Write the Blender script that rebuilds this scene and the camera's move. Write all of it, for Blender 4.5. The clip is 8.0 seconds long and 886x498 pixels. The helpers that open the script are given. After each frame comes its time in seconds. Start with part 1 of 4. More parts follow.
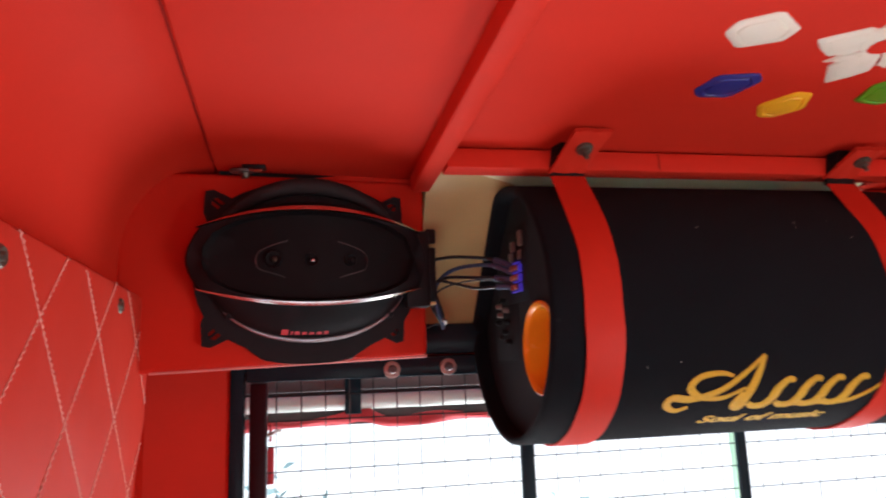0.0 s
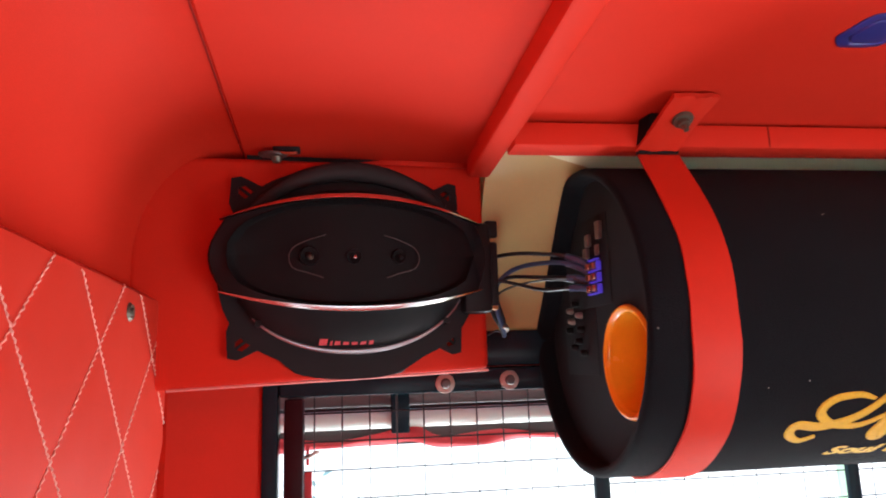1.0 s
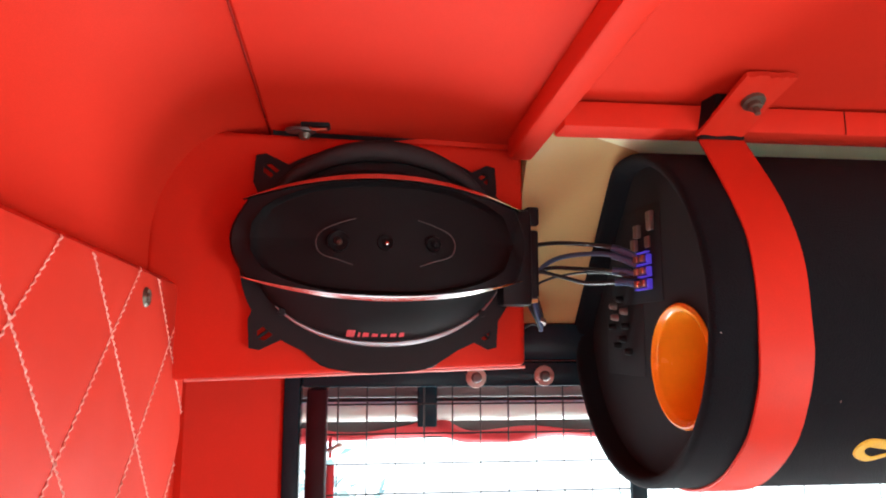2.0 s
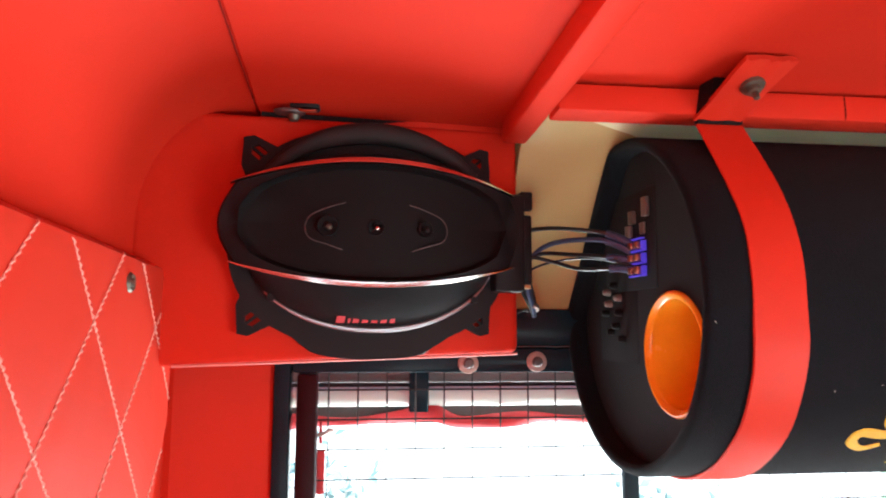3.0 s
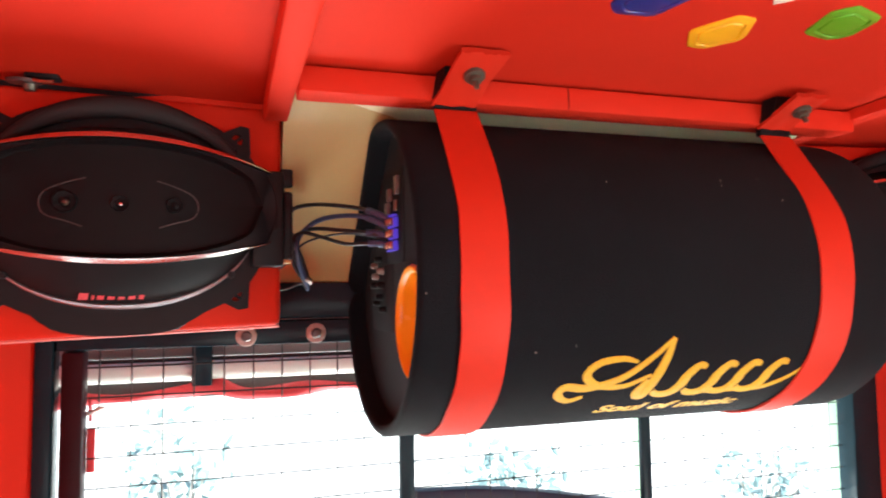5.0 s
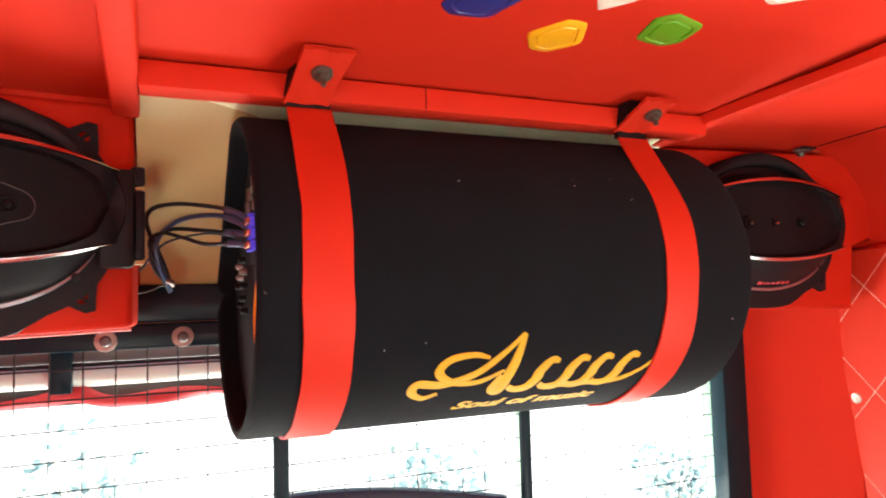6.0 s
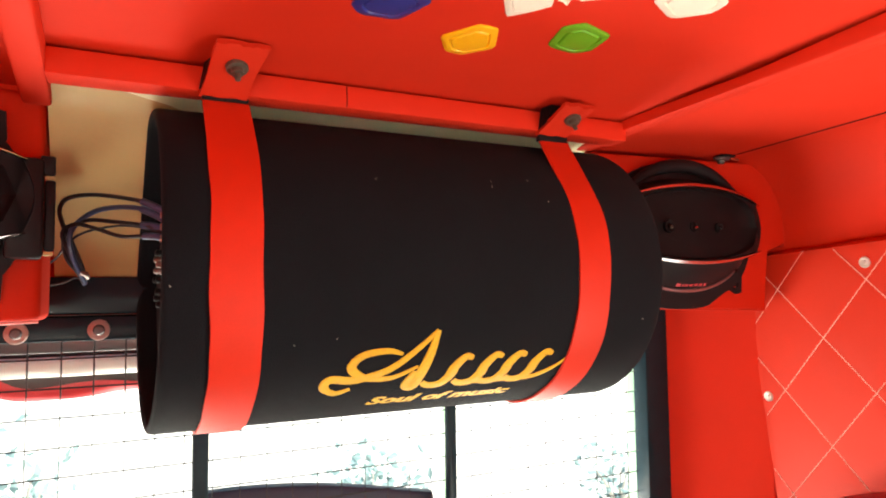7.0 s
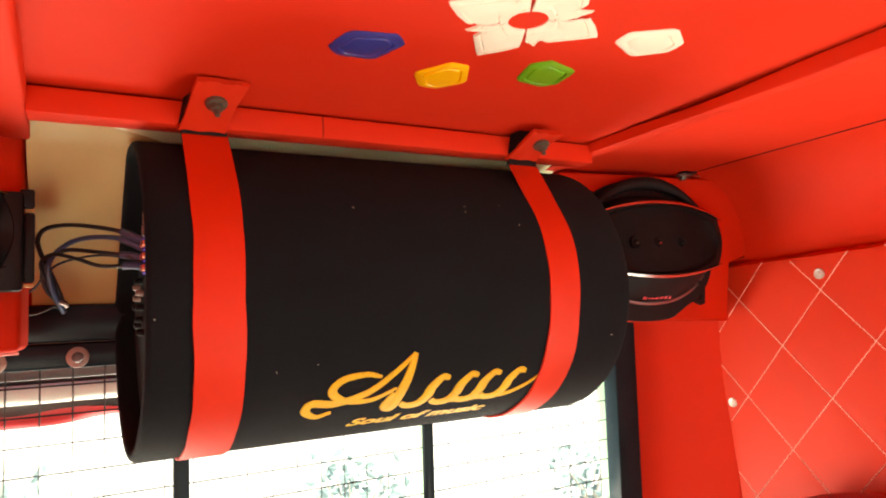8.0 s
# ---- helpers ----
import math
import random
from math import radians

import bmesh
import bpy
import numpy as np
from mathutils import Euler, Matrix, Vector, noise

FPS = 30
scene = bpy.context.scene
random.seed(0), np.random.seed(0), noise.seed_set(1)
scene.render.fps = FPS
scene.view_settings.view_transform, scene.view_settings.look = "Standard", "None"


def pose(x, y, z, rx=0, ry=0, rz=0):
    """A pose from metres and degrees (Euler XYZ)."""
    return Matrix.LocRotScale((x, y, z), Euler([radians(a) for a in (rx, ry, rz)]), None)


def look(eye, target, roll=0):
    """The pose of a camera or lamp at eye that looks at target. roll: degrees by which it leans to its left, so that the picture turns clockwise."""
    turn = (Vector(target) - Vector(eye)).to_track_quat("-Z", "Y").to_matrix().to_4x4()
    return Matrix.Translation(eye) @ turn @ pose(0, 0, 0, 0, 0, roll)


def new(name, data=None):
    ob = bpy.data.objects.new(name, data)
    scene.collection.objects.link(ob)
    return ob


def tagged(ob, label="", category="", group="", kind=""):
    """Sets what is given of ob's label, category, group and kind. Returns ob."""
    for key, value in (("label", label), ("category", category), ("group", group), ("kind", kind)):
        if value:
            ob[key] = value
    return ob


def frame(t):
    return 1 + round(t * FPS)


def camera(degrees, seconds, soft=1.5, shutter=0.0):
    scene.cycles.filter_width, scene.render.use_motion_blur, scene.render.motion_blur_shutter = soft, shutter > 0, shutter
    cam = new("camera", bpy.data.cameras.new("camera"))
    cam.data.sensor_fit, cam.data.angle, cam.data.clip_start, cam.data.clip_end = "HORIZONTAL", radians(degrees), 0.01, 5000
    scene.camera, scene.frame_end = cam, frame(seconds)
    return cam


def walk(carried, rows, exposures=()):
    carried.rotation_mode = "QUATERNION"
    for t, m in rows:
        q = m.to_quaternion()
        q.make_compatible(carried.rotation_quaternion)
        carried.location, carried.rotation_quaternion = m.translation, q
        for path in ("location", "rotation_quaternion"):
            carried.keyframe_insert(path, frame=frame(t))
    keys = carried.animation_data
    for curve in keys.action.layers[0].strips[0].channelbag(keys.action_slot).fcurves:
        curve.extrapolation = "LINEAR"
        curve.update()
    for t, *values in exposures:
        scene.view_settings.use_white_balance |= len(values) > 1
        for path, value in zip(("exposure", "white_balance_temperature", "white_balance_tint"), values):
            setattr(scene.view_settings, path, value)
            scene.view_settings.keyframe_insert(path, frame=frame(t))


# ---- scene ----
cam = camera(68.0, 8.0, soft=1.9, shutter=0.4)
PATH = [
    (0, (0.002, -0.05, 1.244), (0.378, 1.886, 1.576), -2.0),
    (0.2, (-0.004, -0.031, 1.246), (0.306, 1.918, 1.574), -1.4),
    (0.5, (-0.007, 0.007, 1.251), (0.276, 1.97, 1.515), -1.1),
    (0.7, (-0.01, 0.033, 1.257), (0.293, 1.988, 1.548), -1.1),
    (1, (-0.003, 0.062, 1.257), (0.263, 2.015, 1.597), -1.8),
    (1.2, (-0.002, 0.074, 1.257), (0.224, 2.039, 1.556), -0.9),
    (1.5, (-0.009, 0.095, 1.262), (0.24, 2.056, 1.567), -0.3),
    (1.7, (-0.011, 0.1, 1.267), (0.2, 2.067, 1.561), -0.2),
    (2.8, (-0.013, 0.116, 1.275), (0.19, 2.091, 1.517), 0.3),
    (3, (-0.008, 0.114, 1.276), (0.211, 2.09, 1.499), 0.3),
    (3.5, (0.005, 0.105, 1.276), (0.316, 2.07, 1.484), 0.2),
    (4, (0.036, 0.092, 1.275), (0.43, 2.046, 1.447), 0.2),
    (4.2, (0.046, 0.085, 1.279), (0.487, 2.028, 1.453), -0.4),
    (4.5, (0.066, 0.077, 1.279), (0.578, 2.004, 1.433), -0.9),
    (4.8, (0.082, 0.072, 1.278), (0.633, 1.989, 1.422), -0.7),
    (5, (0.095, 0.068, 1.278), (0.671, 1.979, 1.41), -0.7),
    (5.2, (0.108, 0.062, 1.274), (0.736, 1.956, 1.413), -1.0),
    (6.3, (0.171, 0.038, 1.272), (0.969, 1.866, 1.41), -1.3),
    (6.5, (0.176, 0.032, 1.273), (1.003, 1.848, 1.409), -1.1),
    (6.8, (0.188, 0.025, 1.27), (1.059, 1.822, 1.392), -0.7),
    (7, (0.189, 0.023, 1.271), (1.071, 1.813, 1.402), -0.6),
    (7.5, (0.179, 0.019, 1.272), (1.101, 1.788, 1.412), -0.8),
    (7.7, (0.176, 0.01, 1.285), (1.1, 1.778, 1.426), -1.5),
    (8, (0.176, 0.004, 1.288), (1.134, 1.754, 1.432), -1.7),
]
EXPOSURES = [(0.0, 0.22, 6350, 9), (0.5, 0.32, 6350, 8), (0.8, 0.42, 6350, 8), (1.0, 0.72, 6300, 6), (1.5, 0.96, 6300, 3), (3.0, 1.15, 6250, 0), (4.5, 1.15, 6500, 1), (6.5, 1.19, 7300, 2), (7.0, 1.10, 7700, 3), (8.0, 1.00, 8800, 4)]
walk(cam, [(t, look(eye, target, roll)) for t, eye, target, roll in PATH], EXPOSURES)

# ---- daylight ----
world = bpy.data.worlds.new("daylight")
scene.world = world
world.use_nodes = True
wn = world.node_tree
sky = wn.nodes.new("ShaderNodeTexSky")
sky.sky_type, sky.sun_disc = "NISHITA", False
sky.sun_elevation, sky.sun_rotation = radians(52), radians(150)
wn.nodes["Background"].inputs["Strength"].default_value = 0.15
wn.links.new(sky.outputs["Color"], wn.nodes["Background"].inputs["Color"])
sun = new("sun", bpy.data.lights.new("sun", "SUN"))
sun.data.energy, sun.data.angle, sun.data.color = 5.0, radians(0.5), (1, 0.97, 0.94)
sun.matrix_basis = look((1.6, -2.8, 5.2), (0, 0, 0))


def area_light(name, eye, target, sx, sy, watts, color):
    lamp = new(name, bpy.data.lights.new(name, "AREA"))
    lamp.data.shape, lamp.data.size, lamp.data.size_y = "RECTANGLE", sx, sy
    lamp.data.energy, lamp.data.color = watts, color
    lamp.matrix_basis = look(eye, target)
    return lamp


# three fill lamps added at an unseen windscreen and unseen doorways
area_light("front_fill", (0.44, -0.95, 0.97), (0.44, 0.0, 1.40), 1.0, 0.22, 0.5, (1.0, 0.97, 0.93))
area_light("right_fill", (1.05, -0.10, 0.64), (0.15, 0.20, 1.28), 0.6, 0.5, 4.9, (1.0, 0.97, 0.93))
area_light("left_fill", (-0.50, -0.45, 0.70), (0.50, 0.15, 1.44), 0.7, 0.5, 4.0, (1.0, 0.97, 0.93))
# stands in for daylight through the rear window
area_light("rear_window_daylight", (0.44, 0.99, 0.72), (0.44, 0.45, 1.15), 1.0, 0.36, 11.5, (0.95, 0.98, 1.0))


# ---- materials ----
def nodes_of(name):
    m = bpy.data.materials.new(name)
    m.use_nodes = True
    return m, m.node_tree, m.node_tree.nodes["Principled BSDF"]


def surface(name, color, rough=0.5, metal=0.0, vary=0.12, patch=6.0, grain=400.0, bump=0.15, depth=0.0006,
            rough_vary=0.1, coat=0.0, cells=False, sheen=0.0, spec=0.5, bump2=0.0, patch_bump=9.0):
    """Colour that varies in patches and grain, with fine relief."""
    m, t, b = nodes_of(name)
    co = t.nodes.new("ShaderNodeTexCoord")
    big = t.nodes.new("ShaderNodeTexNoise")
    big.inputs["Scale"].default_value, big.inputs["Detail"].default_value = patch, 4
    fine = t.nodes.new("ShaderNodeTexVoronoi" if cells else "ShaderNodeTexNoise")
    fine.inputs["Scale"].default_value = grain
    if not cells:
        fine.inputs["Detail"].default_value = 3
    for n in (big, fine):
        t.links.new(co.outputs["Object"], n.inputs["Vector"])
    fine_out = fine.outputs["Distance" if cells else "Fac"]
    mix = t.nodes.new("ShaderNodeMix")
    mix.data_type = "RGBA"
    mix.inputs[6].default_value = (*[c * (1 - vary) for c in color], 1)
    mix.inputs[7].default_value = (*[min(1, c * (1 + vary)) for c in color], 1)
    both = t.nodes.new("ShaderNodeMath")
    both.operation = "MULTIPLY_ADD"
    both.inputs[1].default_value, both.inputs[2].default_value = 0.3, 0.0
    t.links.new(fine_out, both.inputs[0])
    add = t.nodes.new("ShaderNodeMath")
    add.operation = "MULTIPLY_ADD"
    add.inputs[1].default_value = 0.85
    t.links.new(big.outputs["Fac"], add.inputs[0])
    t.links.new(both.outputs[0], add.inputs[2])
    t.links.new(add.outputs[0], mix.inputs[0])
    t.links.new(mix.outputs[2], b.inputs["Base Color"])
    rr = t.nodes.new("ShaderNodeMapRange")
    rr.inputs["To Min"].default_value, rr.inputs["To Max"].default_value = max(0, rough - rough_vary), min(1, rough + rough_vary)
    t.links.new(big.outputs["Fac"], rr.inputs["Value"])
    t.links.new(rr.outputs[0], b.inputs["Roughness"])
    b.inputs["Metallic"].default_value = metal
    b.inputs["Coat Weight"].default_value = coat
    b.inputs["Specular IOR Level"].default_value = spec
    b.inputs["Sheen Weight"].default_value = sheen
    bm_ = t.nodes.new("ShaderNodeBump")
    bm_.inputs["Strength"].default_value, bm_.inputs["Distance"].default_value = bump, depth
    t.links.new(fine_out, bm_.inputs["Height"])
    if bump2:
        soft_ = t.nodes.new("ShaderNodeTexNoise")
        soft_.inputs["Scale"].default_value, soft_.inputs["Detail"].default_value = patch_bump, 2
        t.links.new(co.outputs["Object"], soft_.inputs["Vector"])
        b2 = t.nodes.new("ShaderNodeBump")
        b2.inputs["Strength"].default_value, b2.inputs["Distance"].default_value = bump2, 0.01
        t.links.new(soft_.outputs["Fac"], b2.inputs["Height"])
        t.links.new(b2.outputs["Normal"], bm_.inputs["Normal"])
    t.links.new(bm_.outputs["Normal"], b.inputs["Normal"])
    return m


RED = surface("red_vinyl", (0.58, 0.029, 0.015), 0.60, vary=0.15, patch=6, grain=1100, cells=True, bump=0.12, depth=0.0004, bump2=0.26, patch_bump=7, spec=0.09)
RED_QUILT = surface("red_quilted_vinyl", (0.54, 0.031, 0.015), 0.52, vary=0.1, patch=5, grain=1100, cells=True, bump=0.12, depth=0.0004, bump2=0.1, patch_bump=16, spec=0.16, sheen=0.02)
MAROON_VINYL = surface("maroon_vinyl", (0.22, 0.012, 0.02), 0.5, vary=0.12, patch=9, grain=900, cells=True, bump=0.15, depth=0.0004, bump2=0.1)
RED_STRAP = surface("red_strap_vinyl", (0.55, 0.027, 0.012), 0.55, spec=0.25, vary=0.12, patch=30, grain=900, cells=True, bump=0.25, depth=0.0003)
PIPING = surface("pale_pink_piping", (0.72, 0.22, 0.20), 0.4, vary=0.15, patch=60, grain=600, bump=0.15)
SEAM = surface("dark_red_cord", (0.06, 0.005, 0.005), 0.8, spec=0.1, vary=0.2, patch=60, grain=900, bump=0.3)
SEAM_RED = surface("red_cord", (0.24, 0.014, 0.010), 0.8, spec=0.1, vary=0.2, patch=60, grain=900, bump=0.3)
THREAD = surface("pink_white_thread", (0.74, 0.38, 0.31), 0.7, vary=0.25, patch=120, grain=900, bump=0.4)
CARPET = surface("black_carpet", (0.0068, 0.0090, 0.0114), 0.95, vary=0.35, patch=14, grain=900, bump=0.9, depth=0.0012, sheen=0.03, spec=0.06)
CARPET_IN = surface("black_end_board", (0.0145, 0.0190, 0.0210), 0.8, vary=0.3, patch=20, grain=700, bump=0.5, spec=0.15)
CREAM = surface("cream_panel", (0.57, 0.415, 0.165), 0.5, vary=0.07, patch=7, grain=250, bump=0.06, bump2=0.05)
# the same cream panel, with greenish light on its top put into the colour
LIT_CREAM = surface("lit_cream_panel", (0.86, 0.90, 0.58), 0.5, vary=0.08, patch=9, grain=250, bump=0.06, bump2=0.05)
FRAME = surface("black_painted_steel", (0.009, 0.024, 0.033), 0.22, vary=0.3, patch=25, grain=250, bump=0.1, spec=0.13)
MAROON = surface("maroon_painted_steel", (0.022, 0.006, 0.009), 0.35, vary=0.3, patch=25, grain=250, bump=0.1, spec=0.14)
WIRE = surface("black_wire", (0.015, 0.017, 0.018), 0.4, vary=0.2, patch=60, grain=400, bump=0.1)
PLASTIC = surface("black_plastic", (0.0120, 0.0140, 0.0160), 0.46, vary=0.25, patch=40, grain=800, bump=0.12, spec=0.16)
FOAM = surface("dark_grey_gasket", (0.024, 0.022, 0.023), 0.7, vary=0.25, patch=50, grain=900, bump=0.4, spec=0.3)
GRILLE = surface("black_grille", (0.0058, 0.0066, 0.0078), 0.45, spec=0.14, vary=0.3, patch=30, grain=1500, cells=True, bump=0.7, depth=0.0006)
CHROME = surface("chrome", (0.58, 0.54, 0.54), 0.19, metal=1.0, vary=0.05, patch=30, grain=500, bump=0.02, rough_vary=0.04)
SATIN = surface("satin_trim", (0.34, 0.36, 0.38), 0.32, metal=0.9, vary=0.15, patch=30, grain=500, bump=0.05)
STEEL = surface("dull_steel", (0.115, 0.108, 0.085), 0.40, metal=0.5, vary=0.3, patch=150, grain=600, bump=0.2)
WASHER = surface("bright_washer", (0.62, 0.60, 0.55), 0.4, metal=0.6, vary=0.25, patch=150, grain=600, bump=0.2)
RED_MARK = surface("red_print", (0.60, 0.09, 0.11), 0.45, vary=0.1, patch=60)
BRACKET = surface("worn_bracket", (0.10, 0.085, 0.085), 0.4, metal=0.6, vary=0.4, patch=90, grain=600, bump=0.2)
GOLD = surface("gold_embroidery", (0.60, 0.37, 0.012), 0.6, vary=0.45, patch=420, grain=900, bump=1.0, depth=0.0010)
ORANGE = surface("orange_plastic", (0.86, 0.33, 0.016), 0.25, vary=0.15, patch=30, grain=300, bump=0.03, coat=0.3)
WHITE_PL = surface("white_vinyl", (0.78, 0.75, 0.63), 0.42, vary=0.06, patch=40, grain=500, bump=0.15)
BLUE_PL = surface("blue_vinyl", (0.03, 0.035, 0.22), 0.38, vary=0.15, patch=40, grain=500, bump=0.15)
YELLOW_PL = surface("yellow_vinyl", (0.88, 0.46, 0.02), 0.42, vary=0.1, patch=40, grain=500, bump=0.15)
GREEN_PL = surface("green_vinyl", (0.12, 0.36, 0.02), 0.42, vary=0.15, patch=40, grain=500, bump=0.15)
CABLE = surface("black_cable", (0.014, 0.014, 0.017), 0.35, vary=0.2, patch=60, grain=500, bump=0.1)
BLUE_CABLE = surface("blue_black_cable", (0.04, 0.065, 0.14), 0.35, vary=0.2, patch=60, grain=500, bump=0.1)
COPPER = surface("copper_terminal", (0.58, 0.24, 0.15), 0.3, metal=0.9, vary=0.3, patch=200, grain=800, bump=0.2)
PINK_PL = surface("pinkish_clear_plastic", (0.42, 0.34, 0.30), 0.3, vary=0.2, patch=90, grain=600, bump=0.1)
SOCKET = surface("tarnished_metal", (0.17, 0.13, 0.115), 0.45, metal=0.5, vary=0.5, patch=180, grain=700, bump=0.3)
PALE = surface("pale_green_aluminium", (0.66, 0.84, 0.74), 0.45, vary=0.1, patch=20, grain=300, bump=0.05)
GREY = surface("grey_paint", (0.19, 0.17, 0.165), 0.5, vary=0.15, patch=12, grain=300, bump=0.05)
DARKGREY = surface("dark_grey_cloth", (0.06, 0.062, 0.06), 0.8, vary=0.2, patch=12, grain=500, bump=0.2)
WHITE_TUBE = surface("white_paint", (0.74, 0.86, 0.80), 0.45, vary=0.06, patch=12, grain=300, bump=0.05)
VALANCE = surface("red_valance_cloth", (0.55, 0.05, 0.06), 0.75, vary=0.2, patch=25, grain=900, bump=0.3)
NAVY = surface("navy_vinyl", (0.012, 0.022, 0.05), 0.45, vary=0.2, patch=15, grain=600, bump=0.2)
CONCRETE = surface("pale_concrete", (0.68, 0.70, 0.70), 0.9, vary=0.12, patch=1.5, grain=60, bump=0.3, depth=0.003)
FACADE = surface("white_render", (0.78, 0.80, 0.81), 0.85, vary=0.06, patch=1.0, grain=40, bump=0.2, depth=0.003)
TEAL = surface("teal_glass", (0.10, 0.26, 0.28), 0.15, vary=0.2, patch=2, grain=30, bump=0.02)
STRIP, _t, _b = nodes_of("translucent_pale_green_strip")
_tr = _t.nodes.new("ShaderNodeBsdfTranslucent")
_tr.inputs["Color"].default_value = (0.72, 0.90, 0.76, 1)
_n = _t.nodes.new("ShaderNodeTexNoise")
_n.inputs["Scale"].default_value = 25
_b.inputs["Base Color"].default_value = (0.66, 0.84, 0.72, 1)
_mx = _t.nodes.new("ShaderNodeMixShader")
_mr = _t.nodes.new("ShaderNodeMapRange")
_mr.inputs["To Min"].default_value, _mr.inputs["To Max"].default_value = 0.65, 0.85
_t.links.new(_n.outputs["Fac"], _mr.inputs["Value"])
_t.links.new(_mr.outputs[0], _mx.inputs[0])
_t.links.new(_b.outputs[0], _mx.inputs[1])
_t.links.new(_tr.outputs[0], _mx.inputs[2])
_t.links.new(_mx.outputs[0], _t.nodes["Material Output"].inputs["Surface"])
FLOOR_M = surface("dark_rubber_floor", (0.05, 0.05, 0.05), 0.8, vary=0.2, patch=8, grain=300, bump=0.3)

LED, _t, _b = nodes_of("blue_led")
_b.inputs["Base Color"].default_value = (0.03, 0.02, 0.22, 1)
_b.inputs["Emission Color"].default_value = (0.14, 0.07, 1.0, 1)
_b.inputs["Emission Strength"].default_value = 0.20


# ---- mesh helpers ----
def part(name, bm, material, parent=None, label="", smooth=True):
    me = bpy.data.meshes.new(name)
    bmesh.ops.recalc_face_normals(bm, faces=bm.faces)
    if smooth:
        for f in bm.faces:
            f.smooth = True
        for e in bm.edges:
            if len(e.link_faces) == 2 and e.calc_face_angle(0) > 0.6:
                e.smooth = False
    bm.to_mesh(me)
    bm.free()
    me.materials.append(material)
    ob = new(name, me)
    if parent:
        ob.parent = parent
    if label:
        tagged(ob, label)
    return ob


def thing(name, label, category, at=None, group="", kind=""):
    ob = new(name)
    ob.empty_display_size = 0.02
    if at is not None:
        ob.matrix_basis = at
    return tagged(ob, label, category, group, kind)


def box(x0, x1, y0, y1, z0, z1, bevel=0.0, seg=2, bm=None):
    own = bm or bmesh.new()
    made = bmesh.ops.create_cube(own, size=1)
    vs = made["verts"]
    bmesh.ops.scale(own, vec=(x1 - x0, y1 - y0, z1 - z0), verts=vs)
    bmesh.ops.translate(own, vec=((x0 + x1) / 2, (y0 + y1) / 2, (z0 + z1) / 2), verts=vs)
    if bevel:
        es = list({e for v in vs for e in v.link_edges})
        bmesh.ops.bevel(own, geom=es, offset=bevel, segments=seg, profile=0.5, affect="EDGES")
    return own


def prism(outline, w0, w1, bevel=0.0, seg=2, bm=None):
    """A plate with the outline in x, z, from y = -w0 to y = -w1 (w points to the viewer), its front rim rounded."""
    own = bm or bmesh.new()
    front = [own.verts.new((u, -w1, v)) for u, v in outline]
    back = [own.verts.new((u, -w0, v)) for u, v in outline]
    n = len(outline)
    f = own.faces.new(front)
    own.faces.new(back[::-1])
    for i in range(n):
        own.faces.new((front[i], back[i], back[(i + 1) % n], front[(i + 1) % n]))
    if bevel:
        bmesh.ops.bevel(own, geom=list(f.edges), offset=bevel, segments=seg, profile=0.5, affect="EDGES")
    return own


def strip(rings, closed=False, bm=None, caps=False):
    """Faces between rows of points; closed joins each row's ends."""
    own = bm or bmesh.new()
    rows = [[own.verts.new(p) for p in r] for r in rings]
    n = len(rows[0])
    for a, b in zip(rows, rows[1:]):
        for i in range(n if closed else n - 1):
            j = (i + 1) % n
            own.faces.new((a[i], a[j], b[j], b[i]))
    if caps:
        own.faces.new(rows[0][::-1])
        own.faces.new(rows[-1])
    return own


def curve_points(pts, per=8):
    """Catmull-Rom through the points."""
    P = [Vector(p) for p in pts]
    P = [2 * P[0] - P[1]] + P + [2 * P[-1] - P[-2]]
    out = []
    for i in range(1, len(P) - 2):
        for k in range(per):
            t = k / per
            a, b, c, d = P[i - 1], P[i], P[i + 1], P[i + 2]
            out.append(0.5 * (2 * b + (c - a) * t + (2 * a - 5 * b + 4 * c - d) * t * t + (3 * b - a - 3 * c + d) * t ** 3))
    return out + [P[-2]]


def sweep(pts, radius, sides=8, per=8, bm=None, flat=1.0, smooth_path=True):
    """A round rod along the points; radius may be a function of 0..1."""
    path = curve_points(pts, per) if smooth_path else [Vector(p) for p in pts]
    up = Vector((0.13, 0.31, 0.94)).normalized()
    rings = []
    for i, p in enumerate(path):
        d = (path[min(i + 1, len(path) - 1)] - path[max(i - 1, 0)]).normalized()
        s = d.cross(up)
        s = (s if s.length > 1e-4 else d.orthogonal()).normalized()
        q = s.cross(d)
        r = radius(i / (len(path) - 1)) if callable(radius) else radius
        rings.append([p + r * (math.cos(a) * s + flat * math.sin(a) * q) for a in (2 * math.pi * k / sides for k in range(sides))])
    return strip(rings, closed=True, bm=bm, caps=True)


def lathe(profile, sides=24, axis="y", bm=None):
    """Turns (radius, height) pairs about an axis through the origin; open at the ends unless the radius is 0."""
    rings = []
    for r, h in profile:
        ring = []
        for k in range(sides):
            a = 2 * math.pi * k / sides
            c, s = max(r, 1e-5) * math.cos(a), max(r, 1e-5) * math.sin(a)
            ring.append({"y": (c, h, s), "x": (h, c, s), "z": (c, s, h)}[axis])
        rings.append(ring)
    return strip(rings, closed=True, bm=bm)


# ---- the cab: roof, walls, floor ----
MID = 0.436            # middle of the cab
BACK = 0.815           # inner face of the rear wall
FRONT = -1.0
SIDE = 0.637           # half width to the lined side walls


def roof_z(y):
    return 1.464 + 0.045 * (0.6 - y)


def structure(ob, label, category):
    return tagged(ob, label, category, kind="structure")


